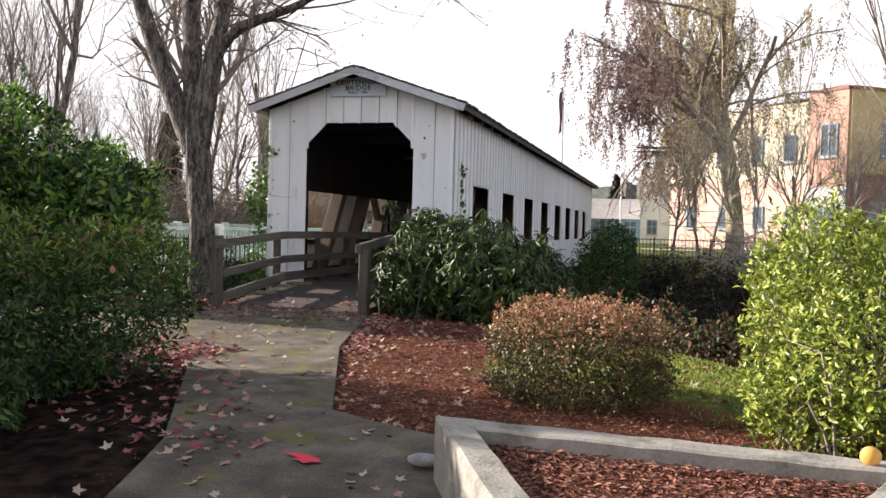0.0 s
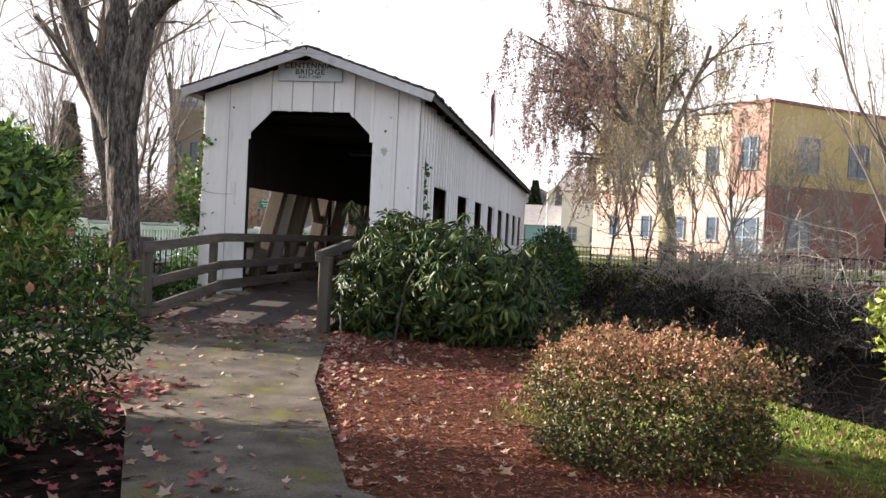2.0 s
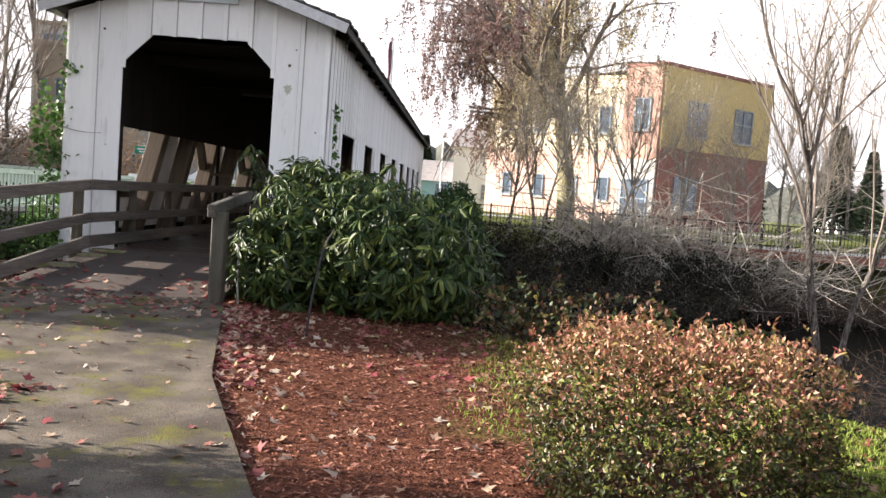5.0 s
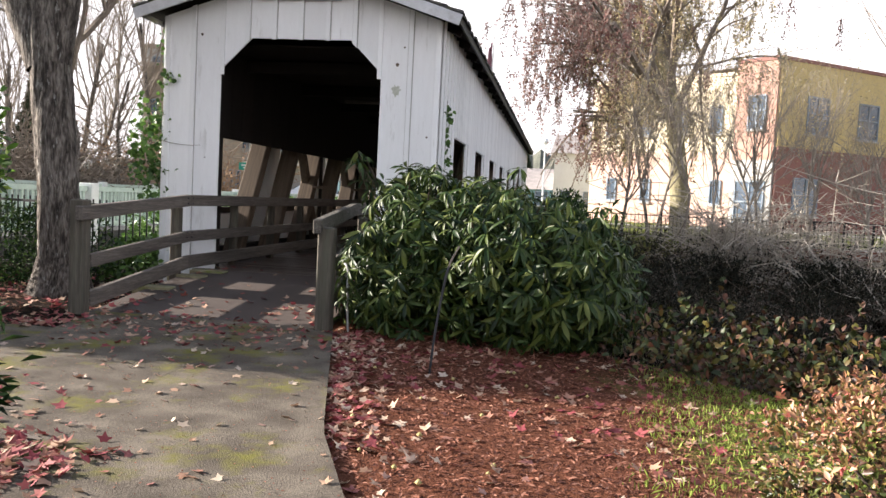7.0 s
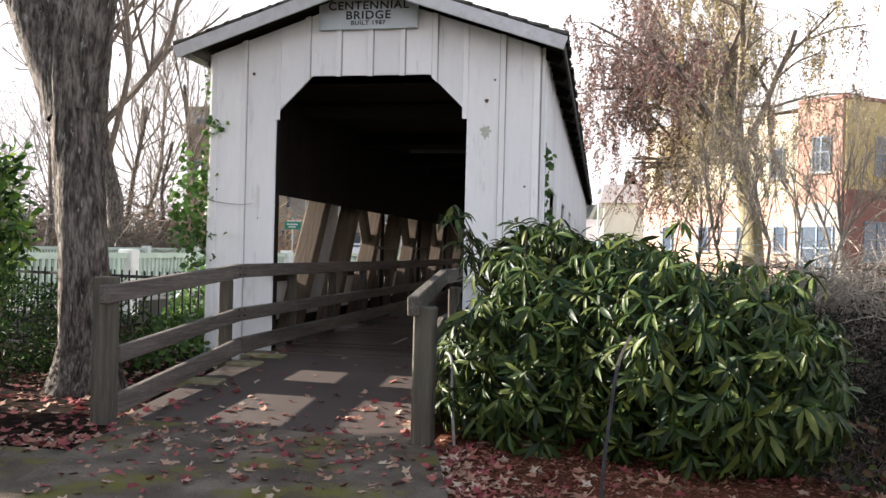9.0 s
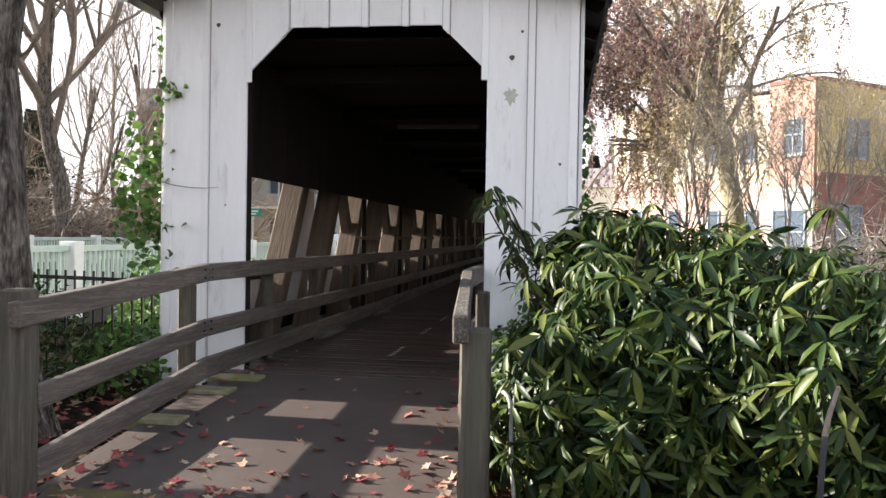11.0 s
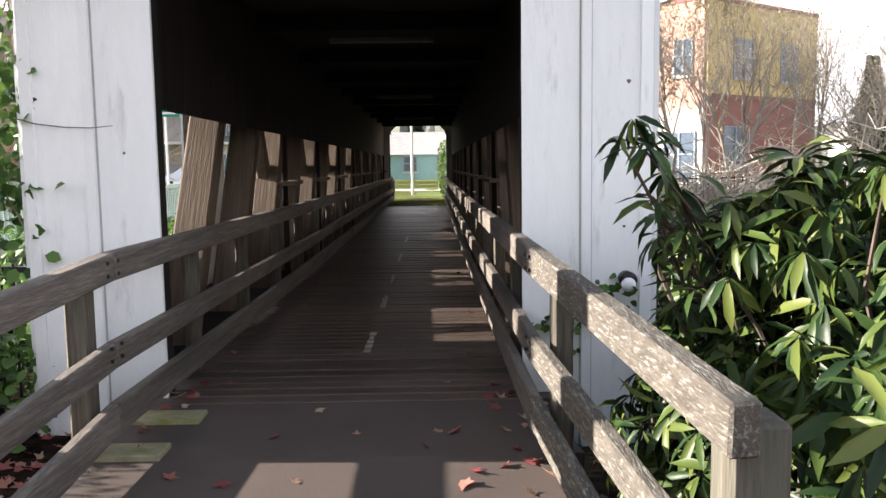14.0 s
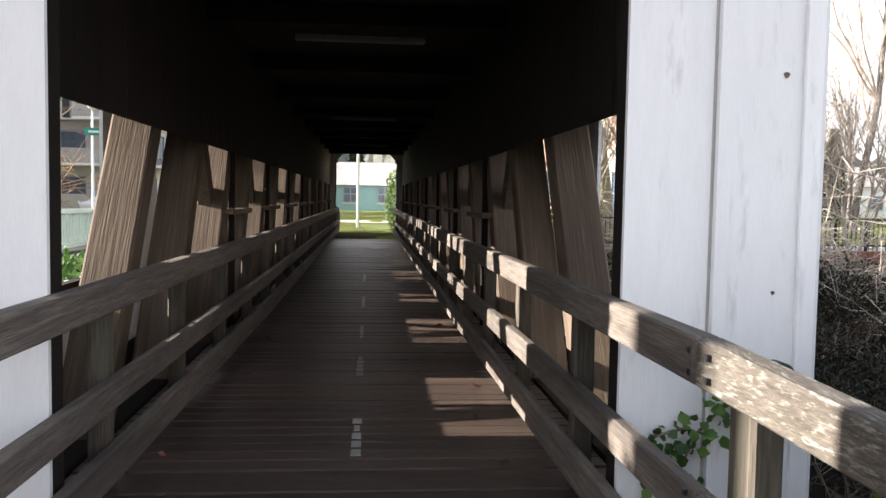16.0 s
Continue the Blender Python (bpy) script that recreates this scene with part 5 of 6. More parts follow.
for x, y in xy:
    o, r, z = len(V), rng.uniform(.012, .019), float(ground_z(x, y)) + .015
    V += [(x + r, y, z), (x - r, y, z), (x, y + r, z), (x, y - r, z), (x, y, z + r), (x, y, z - r)]
    F += [(o + a, o + b, o + c) for a, b, c in ((0, 2, 4), (2, 1, 4), (1, 3, 4), (3, 0, 4), (2, 0, 5), (1, 2, 5), (3, 1, 5), (0, 3, 5))]
tagged(mesh_part("windfall_fruit", V, F, YARROW, None, "", True), "small yellow windfall fruit on the mulch", "fruit", kind="stuff")

# lamp and moss stain on the end wall
wl = thing("wall_lamp", (1.61, -0.05, .63), "round white outdoor lamp on the wall corner", "lamp")
bm = bmesh.new()
bmesh.ops.create_uvsphere(bm, u_segments=20, v_segments=12, radius=.042)
bmesh.ops.translate(bm, verts=bm.verts, vec=(1.61, -.105, .625))
part("globe", bm, LAMPW, wl, "", True)
V, F = tubes([([(1.61, -.035, .655), (1.61, -.08, .655), (1.61, -.10, .65)], [.045, .045, .052])], 16)
mesh_part("collar", V, F, IRON, wl, "black lamp collar", True)
V, F = [(1.215, -.0285, 2.31)], []
for i in range(26):
    q = i / 26 * 6.283
    r = .05 * (1 + .12 * math.sin(3 * q) + .22 * math.sin(7 * q + 1) + .15 * math.sin(11 * q))
    V.append((1.215 + r * math.cos(q), -.0285, 2.31 + 1.25 * r * math.sin(q)))
F = [(0, i + 1, (i + 1) % 26 + 1) for i in range(26)]
mesh_part("moss_stain", V, F, MOSSY, bridge, "grey-green moss stain on the white board")
for x, z, r in ((1.22, 2.62, .022), (-1.28, 2.93, .018), (1.3, 2.83, .012), (1.62, 1.76, .012), (-1.2, 1.4, .008), (1.6, .95, .008)):
    V = [(x, -.029, z)] + [(x + r * (1 + .3 * math.sin(3 * q)) * math.cos(q), -.029, z + r * math.sin(q)) for q in np.linspace(0, 6.283, 11)[:-1]]
    mesh_part("knot", V, [(0, i + 1, (i + 1) % 10 + 1) for i in range(10)], TRUSS, bridge)

# ---- far bank, street and backdrop ----


def iron_fence(p, q, z0, z1, gap, label, mat=IRON, bar=.012, post_gap=2.2, group="", rails=(.06, .93), post=.05, name="iron_fence"):
    p, q = np.array(p, float), np.array(q, float)
    f = thing(name, (p[0], p[1], z0), label, "fence", group)
    d = q - p
    ln = np.linalg.norm(d)
    u = d / ln
    for r in rails:
        z = z0 + (z1 - z0) * r
        beam("rail", (p[0], p[1], z), (q[0], q[1], z), .035, .035, mat, f, None, 0)
    n = int(ln / post_gap)
    for i in range(n + 1):
        c = p + u * min(ln, i * post_gap)
        beam("post", (c[0], c[1], z0 - .3), (c[0], c[1], z1 + .04), post, post, mat, f, (u[0], u[1], 0), 0)
    me = None
    for i in range(int(ln / gap)):
        c = p + u * (i + .5) * gap
        if me is None:
            ob = part("picket", add_box(bmesh.new(), (-bar / 2, -bar / 2, z0 + .05), (bar / 2, bar / 2, z1)), mat, f)
            me = ob.data
        else:
            ob = adopt(new("picket", me), f)
        ob.location = (c[0], c[1], 0)
    return f


iron_fence((-1.9, .35), (-5.6, 1.2), -.25, .78, .115, "black iron picket fence beside the covered bridge", bar=.016, post_gap=1.8)
iron_fence((2.6, 20.6), (12.5, 21.6), .0, .85, .14, "black iron picket fence along the far river bank", bar=.02)
fb = thing("footbridge", (17, 22, -.3), "distant footbridge with rust-red edge beam and iron railing", "bridge")
box("edge_beam", (12.2, 20.9, -.45), (30, 21.15, -.12), RUST, fb)
box("deck_slab", (12.2, 21.15, -.30), (30, 24.5, -.14), PAVE, fb)
box("abutment", (11.2, 20.7, -2.6), (12.2, 24.5, -.13), RUST, fb)
for x in range(18):
    beam("post", (12.3 + x, 21.0, -.12), (12.3 + x, 21.0, .85), .06, .06, IRON, fb, (1, 0, 0), 0)
for z in (.05, .85):
    beam("rail", (12.2, 21.0, z), (30, 21.0, z), .05, .05, IRON, fb, (0, 1, 0), 0)
me = None
for i in range(125):
    if me is None:
        ob = part("picket", add_box(bmesh.new(), (-.01, -.01, -.1), (.01, .01, .84)), IRON, fb)
        me = ob.data
    else:
        ob = adopt(new("picket", me), fb)
    ob.location = (12.3 + i * .14, 21.0, 0)


def road_railing(x, y0, y1, label):
    f = thing("road_railing", (x, y0, -.1), label, "railing", "road bridge railings")
    n = int((y1 - y0) / 4)
    me = None
    for i in range(n + 1):
        y = y0 + i * 4
        box("pillar", (x - .14, y - .14, -.3), (x + .14, y + .14, .98), POSTW, f, .015)
    for z, h in ((.86, .10), (.12, .10)):
        beam("rail", (x, y0, z), (x, y1, z), .10, h, MINT, f, (1, 0, 0), 0)
    for i in range(int((y1 - y0) / .15)):
        y = y0 + (i + .5) * .15
        if min(abs(y - (y0 + k * 4)) for k in range(n + 1)) < .16:
            continue
        if me is None:
            ob = part("baluster", add_box(bmesh.new(), (-.02, -.03, .16), (.02, .03, .82)), MINT, f)
            me = ob.data
        else:
            ob = adopt(new("baluster", me), f)
        ob.location = (x, y, 0)
    return f


road_railing(-6.4, -6, 30, "pale green metal road railing with white concrete pillars")
road_railing(-15.5, -6, 30, "far pale green road railing with white concrete pillars")
tagged(box("road", (-15.3, -60, -.5), (-6.6, 200, -.06), ASPHALT), "grey asphalt street beside the footbridge", "road", kind="structure")
tagged(box("road", (-80, 40, -.2), (80, 47, .03), ASPHALT), "grey asphalt cross street beyond the bridge", "road", kind="structure")
tagged(box("pavement", (-6.2, 36.5, -.2), (60, 40, .06), PAVE), "pale concrete sidewalk beyond the bridge", "pavement", kind="structure")
tagged(box("pavement", (-1.2, 25.95, -.2), (1.2, 36.5, .02), PAVE), "pale concrete path leaving the bridge", "pavement", kind="structure")
tagged(box("path_edge_lawn", (-1.2, 29.0, .021), (1.2, 35.0, .05), GRASSM), "bright green strip of lawn beyond the bridge", "lawn", kind="structure")


def window_part(parent, o, u, n, s0, z0, w, h, divide=True):
    """A window with frame, glass and bars, set into a wall that starts at o and runs along u with the outward normal n."""
    def at(s, z, k):
        p = o + u * s + n * k
        return (p.x, p.y, z)
    win = part("window", bmesh.new(), FRAMEM, parent)
    beam("pane", at(s0 + w / 2, z0, .02), at(s0 + w / 2, z0 + h, .02), w, .03, GLASSM, win, tuple(u), 0)
    for s in (s0, s0 + w, *((s0 + w / 2,) if divide else ())):
        beam("frame", at(s, z0, .05), at(s, z0 + h, .05), .09, .08, FRAMEM, win, tuple(u), 0)
    for z in (z0, z0 + h, *((z0 + h * .55,) if divide else ())):
        beam("frame", at(s0, z, .05), at(s0 + w, z, .05), .08, .09, FRAMEM, win, tuple(n), 0)
    beam("sill", at(s0 - .12, z0 - .1, .09), at(s0 + w + .12, z0 - .1, .09), .18, .1, PAVE, win, tuple(n), 0)
    return win


def wall_run(parent, a, b, z0, z1, mat, depth=.3):
    a, b = Vector(a), Vector(b)
    return beam("wall", ((a.x + b.x) / 2, (a.y + b.y) / 2, z0), ((a.x + b.x) / 2, (a.y + b.y) / 2, z1), (b - a).length, depth, mat, parent, ((b - a).x, (b - a).y, 0), 0)


school = thing("brick_building", (15.8, 42.0, 0), "two-storey building with ochre, cream and red brick walls", "building")
C0, R0, L0, M0 = Vector((15.83, 42.0, 0)), Vector((25.0, 48.6, 0)), Vector((5.44, 50.6, 0)), Vector((13.9, 44.1, 0))
wall_run(school, C0, R0, 5.0, 10.3, OCHRE)
wall_run(school, C0, R0, -.1, 5.0, DARKBRICK)
wall_run(school, M0, C0, 4.3, 10.3, BRICK)
wall_run(school, M0, C0, -.1, 4.3, GREYW)
wall_run(school, L0, M0, 4.8, 9.6, CREAM)
wall_run(school, L0, M0, -.1, 4.8, PINKBRICK)
wall_run(school, R0, Vector((15, 66, 0)), -.1, 10.3, OCHRE)
wall_run(school, Vector((15, 66, 0)), L0, -.1, 9.6, CREAM)
V = [(*C0.xy, 10.1), (*R0.xy, 10.1), (15, 66, 10.1), (*L0.xy, 9.5), (*M0.xy, 10.1)]
mesh_part("roof", V, [(0, 1, 2, 3, 4)], ROOFM, school)
uB = (R0 - C0).normalized()
nB = Vector((uB.y, -uB.x, 0))
for a, b in ((C0, R0), (M0, C0)):
    beam("parapet", (a.x, a.y, 10.38), (b.x, b.y, 10.38), .45, .22, DARKBRICK, school, None, 0)
beam("parapet", (L0.x, L0.y, 9.68), (M0.x, M0.y, 9.68), .45, .2, CREAM, school, None, 0)
beam("string_course", (C0.x + nB.x * .17, C0.y + nB.y * .17, 5.0), (R0.x + nB.x * .17, R0.y + nB.y * .17, 5.0), .1, .25, DARKBRICK, school, None, 0)
for s0 in (2.4, 7.2):
    window_part(school, C0 + nB * .15, uB, nB, s0, 6.1, 1.9, 2.2)
window_part(school, C0 + nB * .15, uB, nB, 1.6, 1.1, 2.2, 2.2)
uA = (C0 - M0).normalized()
nA = Vector((uA.y, -uA.x, 0))
window_part(school, M0 + nA * .15, uA, nA, 1.0, 6.2, 1.15, 2.0)
window_part(school, M0 + nA * .15, uA, nA, .4, .2, 2.0, 2.8)
uC = (M0 - L0).normalized()
nC = Vector((uC.y, -uC.x, 0))
for s0 in (1.2, 3.9, 6.6, 9.0):
    window_part(school, L0 + nC * .15, uC, nC, s0, 6.0, .8, 1.7, False)
    window_part(school, L0 + nC * .15, uC, nC, s0 + .3, 1.5, .7, 1.5, False)


def house(name, lo, hi, ridge, wall_mat, label, windows=3, along="x"):
    h = thing(name, ((lo[0] + hi[0]) / 2, lo[1], lo[2]), label, "house")
    box("wall", lo, hi, wall_mat, h)
    bm = bmesh.new()
    e = .4
    x0, x1, y0, y1, z = lo[0] - e, hi[0] + e, lo[1] - e, hi[1] + e, hi[2]
    if along == "x":
        ym = (y0 + y1) / 2
        pts = [(x0, y0, z), (x1, y0, z), (x1, y1, z), (x0, y1, z), (x0 + e, ym, ridge), (x1 - e, ym, ridge)]
        fs = [(0, 1, 5, 4), (2, 3, 4, 5), (0, 4, 3), (1, 2, 5), (3, 2, 1, 0)]
    else:
        xm = (x0 + x1) / 2
        pts = [(x0, y0, z), (x1, y0, z), (x1, y1, z), (x0, y1, z), (xm, y0 + e, ridge), (xm, y1 - e, ridge)]
        fs = [(0, 1, 4), (1, 2, 5, 4), (2, 3, 5), (3, 0, 4, 5), (3, 2, 1, 0)]
    vs = [bm.verts.new(p) for p in pts]
    for f in fs:
        bm.faces.new([vs[i] for i in f])
    part("roof", bm, ROOFM, h)
    o, u, n = Vector((lo[0], lo[1], 0)), Vector((1, 0, 0)), Vector((0, -1, 0))
    step_w = (hi[0] - lo[0]) / windows
    for i in range(windows):
        window_part(h, o, u, n, step_w * (i + .3), lo[2] + .9, step_w * .4, 1.3)
    return h


house("shop_building", (-9, 70, -.1), (6, 80, 2.3), 4.5, TEALW, "low teal shop with a grey roof across the street", 5)
house("white_house", (2.6, 66, 0), (9, 74, 5.6), 7.6, PALEW, "white house with grey roof beyond the river", 3)
house("white_house", (44, 78, 0), (54, 86, 3.2), 5.4, PALEW, "low white house beyond the footbridge", 3)


def block(name, lo, hi, mat, label, cols, floors, side="y", balconies=False):
    b = thing(name, ((lo[0] + hi[0]) / 2, (lo[1] + hi[1]) / 2, lo[2]), label, "building")
    box("wall", lo, hi, mat, b)
    box("parapet", (lo[0] - .15, lo[1] - .15, hi[2]), (hi[0] + .15, hi[1] + .15, hi[2] + .3), TAN, b)
    for o, u, n, ln in ((Vector((lo[0], lo[1], 0)), Vector((1, 0, 0)), Vector((0, -1, 0)), hi[0] - lo[0]), (Vector((hi[0], lo[1], 0)), Vector((0, 1, 0)), Vector((1, 0, 0)), hi[1] - lo[1])):
        w = ln / cols
        for f in range(floors):
            z = lo[2] + (hi[2] - lo[2]) * f / floors
            for i in range(cols):
                window_part(b, o, u, n, w * (i + .25), z + .8, w * .5, 1.5, False)
            if balconies:
                p, q = o + u * (ln * .1) + n * .6, o + u * (ln * .9) + n * .6
                beam("balcony", (p.x, p.y, z + .1), (q.x, q.y, z + .1), 1.2, .18, PALEW, b, tuple(n), 0)
                beam("balcony_rail", (p.x + n.x * .5, p.y + n.y * .5, z + .7), (q.x + n.x * .5, q.y + n.y * .5, z + .7), .05, .9, GREYW, b, tuple(n), 0)
    return b


block("apartment_building", (-31, 54, 0), (-14.5, 64, 12), GREYW, "grey apartment building with white balconies", 5, 4, balconies=True)
block("stone_building", (-25.5, 44, 0), (-20.7, 50, 9), TAN, "tan concrete building with tall windows across the street", 4, 2)

# flagpole
fp = thing("flagpole", (-.35, 30.5, 0), "white flagpole with a limp faded flag", "flagpole")
V, F = tubes([([(-.35, 30.5, -.1), (-.35, 30.5, 4), (-.35, 30.5, 9.0)], [.06, .055, .035])], 12)
mesh_part("pole", V, F, POSTW, fp, smooth=True)
V, F = [], []
for i in range(13):
    for j in range(7):
        V.append((-.35 - .04 - j * .03 - .03 * math.sin(i * .7 + j), 30.5 + .06 * math.sin(j * 1.8 + i * .3), 8.75 - i * .19 - j * .06))
F = [(i * 7 + j, i * 7 + j + 1, (i + 1) * 7 + j + 1, (i + 1) * 7 + j) for i in range(12) for j in range(6)]
fl = mesh_part("flag", V, F, FLAGM, fp, "limp faded red and dark flag", True)
so = fl.modifiers.new("thick", "SOLIDIFY")
so.thickness = .01

# litter bin and bush at the far end
bn = thing("litter_bin", (-1.2, 26.4, 0), "dark rounded litter bin at the end of the bridge", "bin")
V, F = tubes([([(-1.2, 26.4, 0), (-1.2, 26.4, .5), (-1.2, 26.4, .75), (-1.2, 26.4, .92), (-1.2, 26.4, .98)], [.26, .30, .30, .2, .06])], 18)
mesh_part("body", V, F, IRON, bn, smooth=True)
shrub("laurel", (1.15, 27.2, 0), [((1.15, 27.2, 1.0), (.42, .5, 1.0)), ((1.1, 27.2, 1.7), (.3, .3, .5))], 2600, .09, LAUREL, "narrow green bush at the far end of the bridge", "shrub", broad=True, low=0)


def street_lamp(loc, label, h=4.6):
    s = thing("street_lamp", loc, label, "street lamp", "street lamps")
    x, y, z = loc
    V, F = tubes([([(x, y, z), (x, y, z + .5), (x, y, z + .52), (x, y, z + h)], [.11, .10, .06, .045])], 12)
    mesh_part("pole", V, F, POSTW, s, smooth=True)
    bm = bmesh.new()
    bmesh.ops.create_uvsphere(bm, u_segments=16, v_segments=10, radius=.20)
    bmesh.ops.translate(bm, verts=bm.verts, vec=(x, y, z + h + .18))
    part("globe", bm, LAMPW, s, "", True)
    return s


lp = street_lamp((-11.0, 31.5, 0), "white street lamp post with a round globe")
for p in ((-5.8, 33, 0), (-24, 33, 0), (2.2, 41, 0)):
    copy_thing(lp, Matrix.Translation(p))
tl = thing("traffic_light", (-17.5, 34.5, 0), "traffic signal on a curved grey mast arm", "traffic light")
V, F = tubes([(smooth_line([(-17.5, 34.5, 0), (-17.5, 34.5, 3.5), (-17.0, 34.5, 4.9), (-15.5, 34.5, 5.3), (-12.8, 34.5, 5.4)], 16), np.linspace(.10, .05, 16))], 10)
mesh_part("mast", V, F, STEEL, tl, smooth=True)
box("signal_head", (-13.2, 34.3, 4.5), (-12.85, 34.6, 5.5), IRON, tl, .03)
box("signal_head", (-17.95, 34.3, 3.2), (-17.6, 34.6, 4.2), IRON, tl, .03)
sg = thing("street_sign", (-10.9, 31.2, 3.4), "green street name sign on a lamp post", "sign")
box("plate", (-11.25, 31.33, 3.55), (-10.35, 31.36, 3.85), SIGNGREEN, sg, .005)
box("bar", (-11.1, 31.322, 3.66), (-10.5, 31.328, 3.74), PALEW, sg)
sg2 = thing("street_sign", (-13.6, 33, 1.8), "green direction sign on a thin post", "sign")
V, F = tubes([([(-13.6, 33, 0), (-13.6, 33, 2.6)], [.035, .03])], 8)
mesh_part("post", V, F, STEEL, sg2)
box("plate", (-14.05, 32.93, 2.0), (-13.15, 32.96, 2.4), SIGNGREEN, sg2, .005)
box("bar", (-13.9, 32.922, 2.22), (-13.3, 32.928, 2.30), PALEW, sg2)
box("bar", (-13.8, 32.922, 2.09), (-13.4, 32.928, 2.16), PALEW, sg2)


def car(loc, turn, mat, label):
    """Parked car: body with bonnet and cabin, glass, wheels with rims, lamps."""
    c = thing("car", (0, 0, 0), label, "car")
    side = [(-2.25, .35), (-2.3, .75), (-1.5, .95), (-.8, 1.45), (.9, 1.5), (1.55, 1.0), (2.3, .92), (2.35, .4)]
    bm = bmesh.new()
    f = [bm.verts.new((x, -.9 if z < 1.1 else -.74, z)) for x, z in side]
    g2 = [bm.verts.new((x, .9 if z < 1.1 else .74, z)) for x, z in side]
    bm.faces.new(f), bm.faces.new(g2[::-1])
    for i in range(len(side)):
        j = (i + 1) % len(side)
        bm.faces.new((f[i], f[j], g2[j], g2[i]))
    bmesh.ops.bevel(bm, geom=list(bm.edges), offset=.06, segments=2, affect="EDGES")
    part("body", bm, mat, c, "", True)
    for s in (-1, 1):
        beam("side_window", (-.75, s * .80, 1.18), (1.15, s * .80, 1.18), .04, .38, GLASSM, c, (0, 1, 0), .02)
        for x in (-1.4, 1.45):
            V, F = tubes([([(x, s * .72, .33), (x, s * .93, .33)], [.33, .33])], 20)
            w = mesh_part("wheel", V, F + [tuple(range(20))], TYRE, c)
            V, F = tubes([([(x, s * .90, .33), (x, s * .95, .33)], [.19, .17])], 14)
            mesh_part("rim", V, F + [tuple(range(14))], STEEL, w)
        box("headlight", (-2.33, s * .62 - .16, .68), (-2.24, s * .62 + .16, .82), LAMPW, c, .01)
        box("tail_light", (2.28, s * .70 - .12, .70), (2.37, s * .70 + .12, .86), REDP, c, .01)
    beam("windscreen", (-1.38, 0, 1.03), (-.86, 0, 1.42), 1.36, .04, GLASSM, c, (0, 1, 0), 0)
    beam("rear_window", (.98, 0, 1.45), (1.5, 0, 1.06), 1.36, .04, GLASSM, c, (0, 1, 0), 0)
    c.matrix_basis = pose(*loc, 0, 0, turn)
    return c


car((-14.2, 46.5, -.06), 20, CARW, "white parked car at the street corner")
car((-30, 20.0, -.06), 95, CARW, "white car far along the street")


# ---- trees ----
def bare_tree(name, loc, height, r, seed, mat, label, levels=5, kids=(6, 5, 4, 4), spread=.5, up=.05, droop=0.0, lean=(0, 0), steps=6, wob=.12, group="", thin=1.0, leafy=0):
    t = thing(name, loc, label, "tree", group)
    rows = limb_rows(loc, (lean[0], lean[1], 1), height * .62, r, levels, spread, up, kids, droop, seed, steps, wob, thin)
    V, F = tubes(rows[0], 9)
    mesh_part("trunk", V, F, BARK if mat is TWIG else mat, t, smooth=True)
    V, F = tubes([x for lv in rows[1:3] for x in lv], 5)
    mesh_part("branch_crown", V, F, mat, t)["kind"] = "stuff"
    V, F = tubes([x for lv in rows[3:] for x in lv], 3)
    mesh_part("twig_crown", V, F, mat, t)["kind"] = "stuff"
    if leafy:
        P = np.array([x[0][-1] for lv in rows[2:] for x in lv])
        P = P[rng.random(len(P)) < leafy]
        leaf_mesh("leaf_remnant", P, sphere_dirs(len(P)), sphere_dirs(len(P)), .10, .05, OLIVE, t)["kind"] = "stuff"
    return t, rows


g = np.random.default_rng(21)
protos = []
for k in range(4):
    t, _ = bare_tree("bare_tree", (0, 0, 0), 11.5, .13, 40 + k, TWIG, "tall bare winter tree with fine twigs", levels=4, kids=(15, 7, 4), spread=.46, up=.06, steps=7, group="bare winter trees", thin=.66)
    protos.append(t)
spots = []
for k in range(34):
    x = -10 - g.uniform(0, 1) ** .8 * 46
    y = g.uniform(2, 60) - x * .25
    if -17 < x < -5.5 or (-37 < x < -12 and 36 < y < 66):
        x -= 22
    spots.append((x, y))
spots += [(-9.0 - 10.5, 14), (-18.5, 20), (-20, 9), (-17.5, 27), (-22, 3), (-24, 16), (-19, 34), (-26, 24), (9, 84), (30, 46), (34, 38), (27, 33), (21, 31), (25, 38), (30, 58), (36, 62), (18, 68), (31, 30), (40, 44), (-28, 14), (-30, 22), (-26, 31), (-33, 10), (-31, 32), (-27, 40)]
for i, (x, y) in enumerate(spots):
    s = g.uniform(.75, 1.35)
    m = pose(x, y, -.1, 0, 0, g.uniform(0, 360)) @ Matrix.Diagonal((s, s, s * g.uniform(.9, 1.2), 1))
    if i < 4:
        protos[i].matrix_basis = m
    else:
        copy_thing(protos[i % 4], m)


def conifer(loc, h, r, label, n=9000):
    t = thing("conifer", loc, label, "tree", "distant conifers")
    x, y, z = loc
    V, F = tubes([([(x, y, z - .2), (x, y, z + h * .5), (x, y, z + h)], [.25, .15, .03])], 8)
    mesh_part("trunk", V, F, BARK, t)
    q = rng.random(n) ** .7
    a = rng.uniform(0, 6.283, n)
    tier = 1 - .45 * (((1 - q) * h * 1.1) % 1.0)
    rad = r * (1 - q) * tier * rng.uniform(.35, 1.05, n) * (1 + .25 * np.sin(a * 3 + q * 9))
    P = np.stack([x + rad * np.cos(a), y + rad * np.sin(a), z + .8 + q * (h - .8) - rad * .25], 1)
    A = np.stack([np.cos(a), np.sin(a), np.full(n, -.25)], 1) + rng.normal(size=(n, 3)) * .35
    leaf_mesh("crown", P, A, rng.normal(size=(n, 3)) + np.array([0, 0, 1.2]), h * .055, h * .013, CONIFER, t)
    return t


